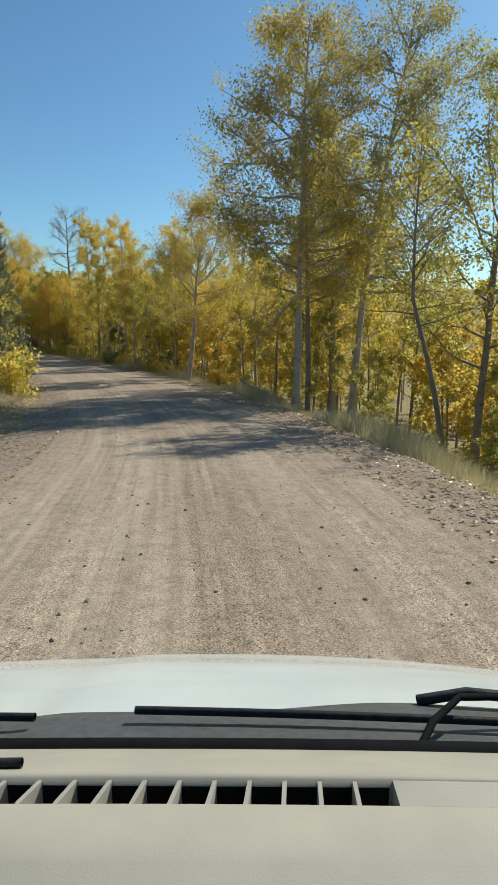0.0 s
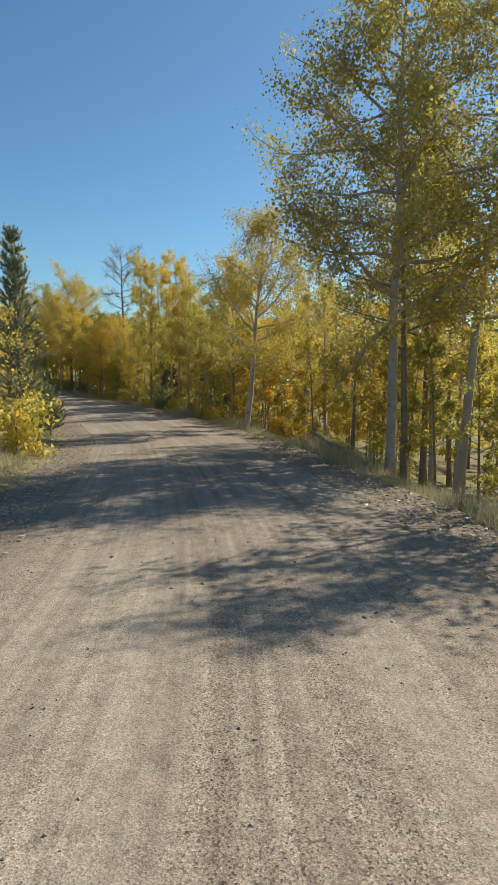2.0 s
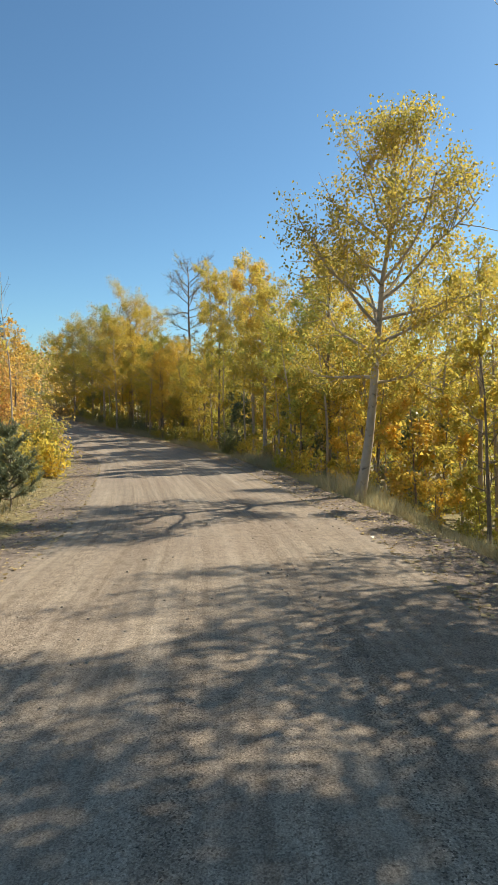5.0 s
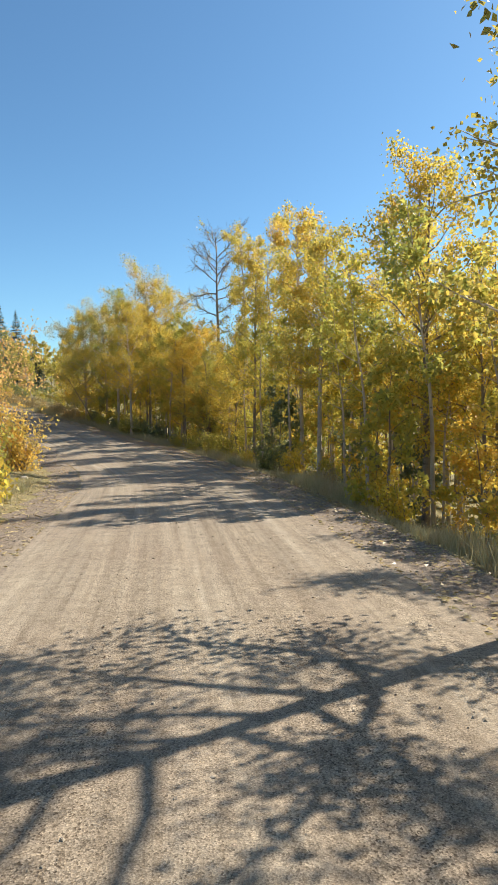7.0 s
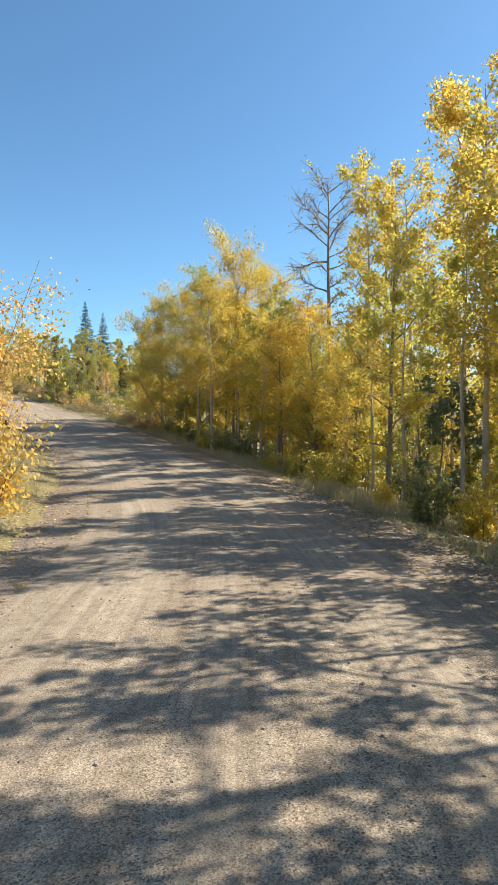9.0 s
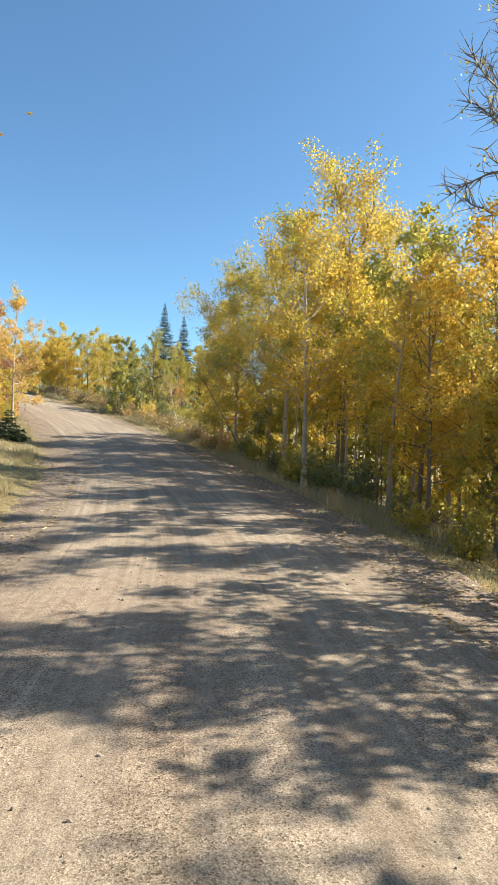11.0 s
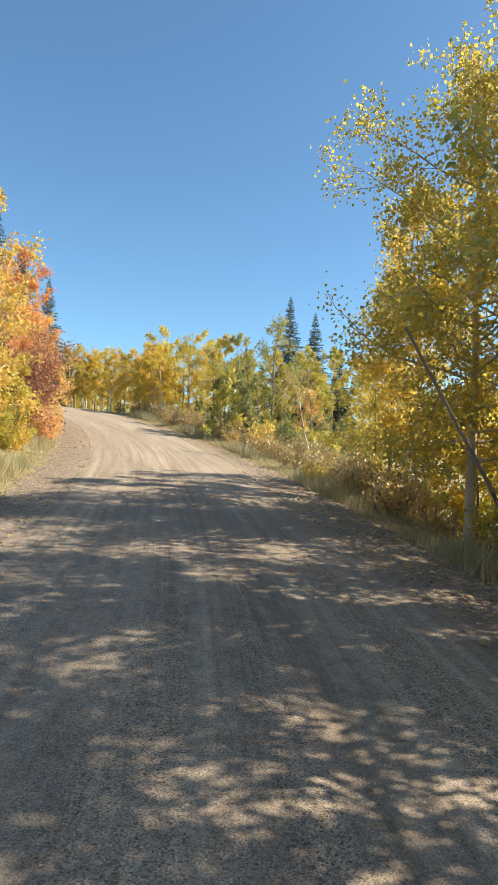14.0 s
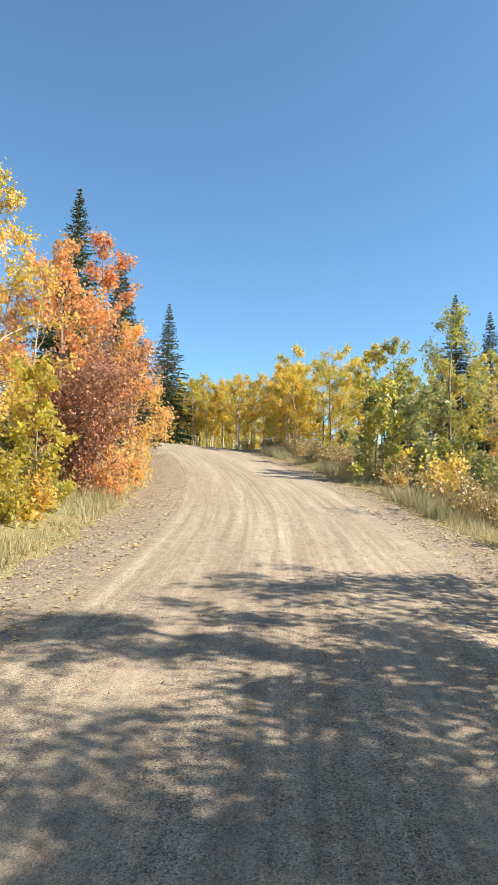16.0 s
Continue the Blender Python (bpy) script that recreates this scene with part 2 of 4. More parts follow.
def smooth_line(points, step=0.25):
    """A Catmull-Rom curve through the points, resampled at even steps."""
    p = np.array(points, float)
    p = np.vstack([2 * p[0] - p[1], p, 2 * p[-1] - p[-2]])
    out = []
    for k in range(1, len(p) - 2):
        a, b, c, d = p[k - 1:k + 3]
        t = np.linspace(0, 1, 40, endpoint=False)[:, None]
        out.append(0.5 * (2 * b + (c - a) * t + (2 * a - 5 * b + 4 * c - d) * t ** 2 + (3 * b - a - 3 * c + d) * t ** 3))
    out = np.vstack(out)
    s = np.r_[0, np.cumsum(np.linalg.norm(np.diff(out[:, :2], axis=0), axis=1))]
    even = np.arange(0, s[-1], step)
    return np.stack([np.interp(even, s, out[:, i]) for i in range(3)], 1), even


ROAD, ROAD_S = smooth_line(LINE)
S_ZERO = ROAD_S[int(np.argmin(np.hypot(ROAD[:, 0], ROAD[:, 1])))]
ROAD_S = ROAD_S - S_ZERO
AHEAD = np.gradient(ROAD[:, :2], axis=0)
AHEAD /= np.linalg.norm(AHEAD, axis=1)[:, None]


def wave(x, y, scale, seed):
    """A smooth, cheap, repeatable ripple between -1 and 1."""
    r = np.random.RandomState(seed)
    h = 0
    for k in range(5):
        a, f, ph = r.uniform(0, 6.28), scale * r.uniform(0.6, 1.9), r.uniform(0, 6.28)
        h = h + np.sin((x * np.cos(a) + y * np.sin(a)) * f + ph)
    return h / 5


def road_place(x, y):
    """Distance along the road, distance to its right, and the road's height there."""
    x, y = np.atleast_1d(x).astype(float), np.atleast_1d(y).astype(float)
    s, lat, z = np.zeros(x.shape), np.zeros(x.shape), np.zeros(x.shape)
    for i in range(0, len(x), 4000):
        dx = x[i:i + 4000, None] - ROAD[None, ::2, 0]
        dy = y[i:i + 4000, None] - ROAD[None, ::2, 1]
        k = np.argmin(dx * dx + dy * dy, 1) * 2
        vx, vy = x[i:i + 4000] - ROAD[k, 0], y[i:i + 4000] - ROAD[k, 1]
        along = vx * AHEAD[k, 0] + vy * AHEAD[k, 1]
        side = vx * AHEAD[k, 1] - vy * AHEAD[k, 0]
        far = np.hypot(vx, vy)
        s[i:i + 4000] = ROAD_S[k] + np.clip(along, -0.3, 0.3)
        lat[i:i + 4000] = np.where(side >= 0, far, -far)
        z[i:i + 4000] = ROAD[k, 2] + np.clip(along, -0.3, 0.3) * np.gradient(ROAD[:, 2])[k] / 0.25
    return s, lat, z


def land(x, y):
    """Height of the ground, with the road's bed cut into it."""
    x, y = np.atleast_1d(x).astype(float), np.atleast_1d(y).astype(float)
    s, lat, z = road_place(x, y)
    fall = np.interp(lat, [3.0, 4.2, 7, 10, 16, 40, 200], [0, -0.22, -0.85, -1.5, -2.3, -3.6, -6])
    steep = np.interp(lat, [3.0, 4.2, 5.0, 6, 7, 10, 16, 40, 200], [0, -0.28, -0.85, -1.35, -1.65, -2.2, -2.8, -3.8, -6])
    fall = fall + (steep - fall) * np.interp(s, [38, 42], [1, 0])     # the bank drops faster at first
    fall = fall * np.interp(s, [68, 92], [1, 0.05])
    wide = np.where(lat < 0, np.interp(s, [64, 76, 96, 104], [0, 0.4, 0.4, 0.2]), 0)     # a broad stony shoulder
    rise = np.interp(-lat - wide, [3.0, 4.0, 5.5, 8, 14, 40, 200], [0, 0.12, 0.5, 0.95, 1.6, 3.5, 9])
    h = z + np.where(lat > 0, fall, rise * np.interp(s, [0, 15, 60, 75], [0.6, 1, 1, 1.25]))
    off = np.clip((np.abs(lat) - wide - 3.2) / 2, 0, 1)
    h = h + off * (0.10 * wave(x, y, 1.3, 3) + 0.06 * wave(x, y, 3.5, 4))
    h = np.where(np.abs(lat) - wide < 3.0, h - 0.09, h)
    r = np.hypot(x + 25, y - 45)
    hills = np.clip((r - 130) / 500, 0, 1) * (28 + 24 * wave(x, y, 0.006, 8))
    return h + hills


def mesh_ob(name, verts, faces, mat, parent=None, smooth=False):
    me = bpy.data.meshes.new(name)
    verts, faces = np.asarray(verts, np.float32), np.asarray(faces, np.int32)
    n, k = faces.shape
    me.vertices.add(len(verts))
    me.vertices.foreach_set("co", verts.ravel())
    me.loops.add(n * k)
    me.loops.foreach_set("vertex_index", faces.ravel())
    me.polygons.add(n)
    me.polygons.foreach_set("loop_start", np.arange(0, n * k, k, dtype=np.int32))
    me.polygons.foreach_set("loop_total", np.full(n, k, np.int32))
    me.polygons.foreach_set("use_smooth", np.full(n, smooth))
    me.update(calc_edges=True)
    me.materials.append(mat)
    ob = new(name, me)
    ob.parent = parent
    return ob


def grid_faces(nx, ny):
    i = np.arange(nx * ny).reshape(ny, nx)
    return np.stack([i[:-1, :-1], i[:-1, 1:], i[1:, 1:], i[1:, :-1]], -1).reshape(-1, 4)


def spread_axis(lo, hi, step, out):
    a = list(np.arange(lo, hi, step))
    d, x = step, a[-1]
    while x < out:
        d *= 1.22
        x += d
        a.append(x)
    d, x = step, a[0]
    while x > -out:
        d *= 1.22
        x -= d
        a.insert(0, x)
    return np.array(a)


gx, gy = spread_axis(-95, 14, 0.75, 2500), spread_axis(-8, 100, 0.75, 2500)
X, Y = np.meshgrid(gx, gy)
ground = mesh_ob("ground", np.stack([X.ravel(), Y.ravel(), land(X.ravel(), Y.ravel())], 1), grid_faces(len(gx), len(gy)), SOIL, smooth=True)
tagged(ground, "brown forest floor with dry grass and fallen leaves", "ground", kind="structure")

# the road: a crowned ribbon with a ragged edge that dips under the verge
lats = np.concatenate([np.linspace(-4.9, -3.0, 13), np.linspace(-2.8, 2.8, 29), np.linspace(3.0, 3.9, 7)])
LA, RS = np.meshgrid(lats, ROAD_S)
half = np.abs(LA)
rx = ROAD[:, 0][:, None] + AHEAD[:, 1][:, None] * LA
ry = ROAD[:, 1][:, None] - AHEAD[:, 0][:, None] * LA
shoulder = np.where(LA < 0, np.interp(RS, [64, 76, 96, 104], [0, 0.4, 0.4, 0.2]), 0)
edge_line = 3.25 + shoulder + 0.22 * wave(RS, np.sign(LA) * 40, 0.9, 5) + 0.1 * wave(RS, np.sign(LA) * 40, 3.1, 6)
rz = ROAD[:, 2][:, None] - 0.006 * np.minimum(half, 3.4) ** 2 + 0.05
rz = rz + 0.012 * wave(LA, RS * 0.12, 5.0, 7) + 0.006 * wave(rx, ry, 7.0, 9) - np.clip(half - edge_line, 0, 1) * 0.75
road = mesh_ob("road", np.stack([rx.ravel(), ry.ravel(), rz.ravel()], 1), grid_faces(len(lats), len(ROAD_S)), GRAVEL, smooth=True)
tagged(road, "tan gravel road with wheel tracks and loose stones", "road", kind="structure")
uv = road.data.uv_layers.new(name="UVMap")
vi = np.zeros(len(road.data.loops), np.int32)
road.data.loops.foreach_get("vertex_index", vi)
uv.data.foreach_set("uv", np.stack([LA.ravel()[vi], RS.ravel()[vi]], 1).astype(np.float32).ravel())


def on_road(s, lat):
    """The plan place of a point s metres along and lat metres to the right of the road's middle."""
    x, y = np.interp(s, ROAD_S, ROAD[:, 0]), np.interp(s, ROAD_S, ROAD[:, 1])
    ax, ay = np.interp(s, ROAD_S, AHEAD[:, 0]), np.interp(s, ROAD_S, AHEAD[:, 1])
    return x + ay * lat, y - ax * lat


# ---- trees ----


def tube(points, radii, sides=6):
    """Vertices and quads of a tapered tube along a line of points."""
    p, r = np.asarray(points, float), np.asarray(radii, float)
    d = np.gradient(p, axis=0)
    d /= np.linalg.norm(d, axis=1)[:, None] + 1e-9
    ref = np.where(np.abs(d[:, 2:3]) > 0.9, [[1.0, 0, 0]], [[0, 0, 1.0]])
    u = np.cross(d, ref)
    u /= np.linalg.norm(u, axis=1)[:, None]
    v = np.cross(d, u)
    a = np.linspace(0, 2 * np.pi, sides, endpoint=False)
    ring = np.cos(a)[None, :, None] * u[:, None] + np.sin(a)[None, :, None] * v[:, None]
    verts = (p[:, None] + ring * r[:, None, None]).reshape(-1, 3)
    i = np.arange(len(p) * sides).reshape(len(p), sides)
    j = np.roll(i, -1, axis=1)
    return verts, np.stack([i[:-1], j[:-1], j[1:], i[1:]], -1).reshape(-1, 4)


def gather(pieces):
    v, f, n = [], [], 0
    for a, b in pieces:
        v.append(a)
        f.append(b + n)
        n += len(a)
    return np.vstack(v), np.vstack(f)


def leaves(places, size, r, droop=0.0, slim=0.8, fine=False):
    """Small pointed leaves, turned every way, at the places given: four-cornered where fine, else three-cornered."""
    n = len(places)
    a = r.normal(size=(n, 3))
    a[:, 2] -= droop
    a /= np.linalg.norm(a, axis=1)[:, None]
    b = np.cross(a, r.normal(size=(n, 3)))
    b /= np.linalg.norm(b, axis=1)[:, None] + 1e-9
    k = size * r.uniform(0.6, 1.25, (n, 1))
    c = np.cross(a, b) * k * 0.12
    p = np.asarray(places)
    if not fine:
        v = np.stack([p, p + a * k + b * k * slim * 0.6 + c, p + a * k * 0.8 - b * k * slim * 0.6 - c], 1).reshape(-1, 3)
        return v, np.arange(3 * n).reshape(n, 3)
    v = np.stack([p, p + a * k * 0.5 + b * k * slim * 0.5 + c, p + a * k, p + a * k * 0.5 - b * k * slim * 0.5 + c], 1).reshape(-1, 3)
    return v, np.arange(4 * n).reshape(n, 4)


def limb(start, way, length, r, bend=0.25, up=0.15, n=6):
    pts = [np.asarray(start, float)]
    d = np.asarray(way, float)
    for _ in range(n - 1):
        d = d + r.normal(size=3) * bend * 0.5 + np.array([0, 0, up / n])
        d /= np.linalg.norm(d)
        pts.append(pts[-1] + d * length / (n - 1))
    return np.array(pts)


def aspen(seed, height, crown_from, spread, count, size, leaf, bark, label, stem=0.011, sway=0.25, shape="oval", bare=0.0, category="tree", name="aspen_tree", limbs=20, kink=None, twigs=2.2, rise=35, stout=1.0, low=0):
    """Trunk with limbs and twigs in one mesh; crown of single leaves round the twigs in another."""
    r = np.random.RandomState(seed)
    n = 12
    h = np.linspace(0, 1, n)
    bx, by = r.normal(0, sway, 2)
    trunk = np.stack([bx * h ** 2 + np.cumsum(r.normal(0, 0.035, n)) * h, by * h ** 2 + np.cumsum(r.normal(0, 0.035, n)) * h, h * height], 1)
    if kink:
        trunk[:, 0] += np.interp(h, *zip(*kink))
    rad = height * stem * (1.0 - 0.88 * h) * np.where(h < 0.02, 1.35, 1.0)
    trunk[0, 2] = -0.35
    wood, tips = [tube(trunk, rad, 8)], []
    for k in range(limbs):
        u = (k + r.uniform(0, 0.9)) / limbs
        f = crown_from + (0.98 - crown_from) * u
        at = np.array([np.interp(f, h, trunk[:, i]) for i in range(3)])
        if shape == "oval":
            reach = spread * (0.45 + 0.75 * math.sin(math.pi * min(1, 0.18 + 0.8 * u))) * (1.0 - 0.45 * u)
        elif shape == "broad":
            reach = spread * (1.0 - 0.62 * u ** 2.2) * min(1, 0.62 + 1.3 * u)
        elif shape == "dome":
            reach = spread * (0.35 + 0.9 * u) * (1.05 - 0.45 * u ** 4)
        else:
            reach = spread * (1.05 - 0.72 * u) * min(1, 0.75 + u)
        reach *= r.uniform(0.65, 1.2) if shape != "cone" else r.uniform(0.72, 1.05)
        ang = k * 2.4 + r.uniform(-0.5, 0.5)
        lift = math.tan(radians(low + r.uniform(0, 30) + rise * u))
        way = np.array([math.cos(ang), math.sin(ang), lift])
        way /= np.linalg.norm(way)
        br = limb(at, way, reach, r, 0.28, 0.25, 6 if count > 7000 or bare > 0.5 else 5 if count > 3500 else 4)
        r0 = min(height * stem * 0.32, 0.015 + 0.013 * reach) * (1.1 - 0.6 * u) * stout
        wood.append(tube(br, np.linspace(r0, r0 * 0.25, len(br)), 5 if count > 7000 else 4 if count > 3500 else 3))
        for j in range(int(2 + reach * twigs)):
            q = r.uniform(0.3, 1.0)
            i = min(len(br) - 2, int(q * (len(br) - 1)))
            st = br[i] + (br[i + 1] - br[i]) * (q * (len(br) - 1) - i)
            tw = way + r.normal(size=3) * 0.75
            tw /= np.linalg.norm(tw)
            ln = reach * r.uniform(0.22, 0.48)
            twig = limb(st, tw, ln, r, 0.35, 0.2, 4)
            thin = twig if count > 7000 or not count or bare > 0.5 else twig[[0, 2, 3]] if count > 3500 else twig[[0, 3]]
            wood.append(tube(thin, np.linspace(r0 * 0.35, 0.004, len(thin)), 3))
            if r.uniform() >= bare:
                tips.append(twig)
    v, f = gather(wood)
    tree = tagged(new(name), label, category)
    mesh_ob("trunk", v, f, bark, tree, True)
    if tips and count:
        pick = r.randint(0, len(tips), count)
        tips = np.array(tips)
        q = r.uniform(0.1, 1.02, count)[:, None] ** 0.7 * 3
        i = np.minimum(2, q.astype(int))[:, 0]
        base, nxt = tips[pick, i], tips[pick, i + 1]
        pl = base + (nxt - base) * (q - i[:, None]) + r.normal(0, 0.055 + 0.03 * spread, (count, 3))
        v, f = leaves(pl, size, r, 0.5, fine=count > 11500)
        mesh_ob("crown", v, f, leaf, tree)
    return tree


def spruce(seed, height, spread, whorls, label, per=7, size=0.16, category="conifer", name="spruce_tree"):
    r = np.random.RandomState(seed)
    h = np.linspace(0, 1, 8)
    trunk = np.stack([r.normal(0, 0.03, 8), r.normal(0, 0.03, 8), h * height], 1)
    trunk[0, 2] = -0.35
    wood, quads = [tube(trunk, height * 0.014 * (1.0 - 0.93 * h), 7)], []
    for k in range(whorls):
        u = (k + r.uniform(0, 0.6)) / whorls
        z = height * (0.06 + 0.93 * u)
        reach = spread * (1.0 - u) ** 0.95 * r.uniform(0.8, 1.15) + 0.03
        for b in range(per):
            if r.uniform() < 0.12:
                continue
            ang = b * 6.283 / per + k * 1.1 + r.uniform(-0.3, 0.3)
            ln = reach * r.uniform(0.65, 1.15)
            way = np.array([math.cos(ang), math.sin(ang), 0.35 * u - 0.12])
            br = limb((0, 0, z), way, ln, r, 0.12, -0.12, 5)
            wood.append(tube(br, np.linspace(0.012 + 0.008 * ln, 0.004, 5), 3))
            n = int(14 + 46 * ln)
            q = r.uniform(0.12, 1.05, n)
            pl = np.stack([np.interp(q, np.linspace(0, 1, 5), br[:, i]) for i in range(3)], 1)
            side = np.array([-math.sin(ang), math.cos(ang), 0])
            out = way[None] * r.uniform(0.3, 1, (n, 1)) + side[None] * r.normal(0, 0.8, (n, 1)) + np.array([0, 0, 1])[None] * r.normal(-0.15, 0.35, (n, 1))
            out /= np.linalg.norm(out, axis=1)[:, None]
            wide = np.cross(out, r.normal(size=(n, 3)))
            wide /= np.linalg.norm(wide, axis=1)[:, None]
            k2 = size * r.uniform(0.6, 1.3, (n, 1)) * (0.38 + 0.72 * (1 - u))
            quads.append(np.stack([pl + wide * k2 * 0.2, pl + out * k2, pl - wide * k2 * 0.2], 1).reshape(-1, 3))
    tree = tagged(new(name), label, category)
    v, f = gather(wood)
    mesh_ob("trunk", v, f, GREY_BARK, tree, True)
    v = np.vstack(quads)
    mesh_ob("crown", v, np.arange(len(v)).reshape(-1, 3), NEEDLE, tree)
    return tree


def pine(seed, height, spread, whorls, label):
    """Open conifer whose boughs turn up at the ends, each twig a brush of long needles."""
    r = np.random.RandomState(seed)
    h = np.linspace(0, 1, 8)
    trunk = np.stack([r.normal(0, 0.04, 8), r.normal(0, 0.04, 8), h * height], 1)
    trunk[0, 2] = -0.35
    wood, needles = [tube(trunk, height * 0.013 * (1.0 - 0.93 * h), 7)], []
    for k in range(whorls):
        u = (k + r.uniform(0, 0.7)) / whorls
        z = height * (0.05 + 0.92 * u)
        for b in range(6):
            ang = b * 1.047 + k * 0.9 + r.uniform(-0.35, 0.35)
            ln = (spread * (1.0 - u) ** 0.8 + 0.12) * r.uniform(0.5, 1.2)
            way = np.array([math.cos(ang), math.sin(ang), 0.25 + 0.5 * u])
            bough = limb((0, 0, z), way, ln, r, 0.12, 0.38, 6)
            wood.append(tube(bough, np.linspace(0.012 + 0.008 * ln, 0.005, 6), 3))
            brushes = [bough[2:]]
            for j in range(int(3 + 4 * ln)):
                i = r.randint(1, 5)
                tw = way * 0.8 + r.normal(size=3) * 0.5 + np.array([0, 0, 0.55])
                brushes.append(limb(bough[i], tw, r.uniform(0.16, 0.34), r, 0.15, 0.3, 4))
                wood.append(tube(brushes[-1][[0, 3]], [0.006, 0.003], 3))
            for line in brushes:
                n = 46
                q = r.uniform(0, len(line) - 1.001, n)
                i = q.astype(int)
                along = line[i + 1] - line[i]
                pl = line[i] + along * (q - i)[:, None]
                along = along / np.linalg.norm(along, axis=1)[:, None]
                out = along * 0.75 + r.normal(size=(n, 3)) * 0.55
                out /= np.linalg.norm(out, axis=1)[:, None]
                wide = np.cross(out, r.normal(size=(n, 3)))
                wide /= np.linalg.norm(wide, axis=1)[:, None]
                size = r.uniform(0.07, 0.13, (n, 1))
                needles.append(np.stack([pl + wide * 0.009, pl + out * size, pl - wide * 0.009], 1).reshape(-1, 3))
    tree = tagged(new("pine_tree"), label, "conifer")
    v, f = gather(wood)
    mesh_ob("trunk", v, f, GREY_BARK, tree, True)
    v = np.vstack(needles)
    mesh_ob("crown", v, np.arange(len(v)).reshape(-1, 3), PINE, tree)
    return tree


def shrub(seed, height, spread, count, size, leaf, label, stems=9, name="shrub"):
    r = np.random.RandomState(seed)
    wood, tips = [], []
    for k in range(stems):
        ang = r.uniform(0, 6.283)
        lean = r.uniform(0.1, 0.75) * spread / height
        st = limb((r.normal(0, 0.12), r.normal(0, 0.12), -0.1), (math.cos(ang) * lean, math.sin(ang) * lean, 1), height * r.uniform(0.65, 1.05), r, 0.25, 0.1)
        wood.append(tube(st[[0, 2, 3, 5]], np.linspace(0.016, 0.004, 4), 3))
        for j in range(6):
            i = r.randint(1, 5)
            tw = limb(st[i], r.normal(size=3) * 0.7 + np.array([math.cos(ang) * 0.4, math.sin(ang) * 0.4, 0.5]), height * r.uniform(0.12, 0.3), r, 0.3, 0.1, 4)
            wood.append(tube(tw[[0, 3]], [0.006, 0.002], 3))
            tips.append(tw)
    bush = tagged(new(name), label, "shrub")
    v, f = gather(wood)
    mesh_ob("framework", v, f, GREY_BARK, bush, True)
    tips = np.array(tips)
    pick, i = r.randint(0, len(tips), count), r.randint(0, 3, count)
    pl = tips[pick, i] + (tips[pick, i + 1] - tips[pick, i]) * r.uniform(0, 1, (count, 1)) + r.normal(0, 0.06 + 0.03 * height, (count, 3))
    v, f = leaves(pl, size, r, 0.3, fine=count > 6000)
    mesh_ob("foliage", v, f, leaf, bush)
    return bush


def stand(x, y, turn=0.0, scale=1.0, lean=0.0, sink=0.0):
    z = float(land(x, y)[0]) - sink
    return pose(x, y, z, lean, 0, turn) @ Matrix.Scale(scale, 4)


def put(tree, x, y, turn=0.0, scale=1.0, lean=0.0):
    tree.matrix_basis = stand(x, y, turn, scale, lean)
    return tree

# single trees that stand out along the right-hand verge
TALL = "tall aspen with thinning olive-gold leaves beside the gravel road"
put(aspen(11, 11.7, 0.32, 3.45, 42000, 0.074, BRONZE, ASPEN_BARK, TALL, 0.0115, 0.15, "broad", limbs=44, twigs=4.0, rise=24, stout=1.3, low=-16), 1.57, 19.7)
put(aspen(12, 13.6, 0.36, 3.8, 38000, 0.074, BRONZE, PALE_BARK, TALL, 0.0108, 0.1, "broad", limbs=38, twigs=4.0, rise=28, stout=1.3, low=-14, kink=[(0, 0), (0.4, 0.35), (1, 1.5)]), 3.55, 21.4)
put(aspen(13, 9.5, 0.35, 2.2, 9000, 0.07, OLIVE, GREY_BARK, TALL, 0.011, 0.3, limbs=24), 2.0, 20.5, 100)
put(aspen(14, 11.5, 0.30, 2.8, 12000, 0.075, GOLD, GREY_BARK, TALL, 0.011, 0.3, limbs=26), 3.4, 25.5, 200)
put(aspen(15, 7.5, 0.45, 1.6, 1800, 0.08, OLIVE, GREY_BARK, "curved leaning aspen with a dark trunk and sparse leaves", 0.011, 0.1, kink=[(0, 0.6), (0.3, 0.15), (0.55, -0.35), (1, -0.3)]), 4.2, 14.5)
put(aspen(16, 10.0, 0.25, 3.0, 14000, 0.075, OLIVE, GREY_BARK, TALL, 0.012, 0.3, limbs=24), 5.9, 15.6, 40)
put(aspen(17, 7.3, 0.34, 2.7, 21000, 0.066, BRONZE, ASPEN_BARK, "aspen with a pale trunk, dark base and thin crown", 0.0165, 0.2, "broad", bare=0.12, limbs=28, kink=[(0, 0), (0.12, 0.22), (1, 0.5)], twigs=4.5, rise=38, stout=1.15), -2.85, 28.4, 10)
put(aspen(18, 4.6, 0.8, 0.3, 0, 0.1, OLIVE, GREY_BARK, "dead broken aspen stub without branches", 0.022, 0.05, limbs=2, category="dead tree", name="dead_stub"), 1.15, 26.5)
put(aspen(19, 12.4, 0.55, 2.3, 420, 0.085, OLIVE, GREY_BARK, "tall half-bare aspen with dark dead branches", 0.0135, 0.2, "dome", bare=0.9, limbs=22, twigs=14, rise=24, stout=1.5), -15.95, 56.6)
put(aspen(20, 9.2, 0.55, 3.1, 23000, 0.085, GOLD, GREY_BARK, "tall aspen with a broad dome of golden leaves", 0.0135, 0.1, "dome", limbs=22, twigs=4, rise=14, stout=1.5), -22.0, 60.2)
put(aspen(87, 7.6, 0.18, 2.65, 36000, 0.072, GOLD, ASPEN_BARK, "golden aspen with a dense crown at the end of the stand", 0.013, 0.2, "broad", limbs=54, twigs=3.4, rise=30, low=-10), -28.2, 62.6)
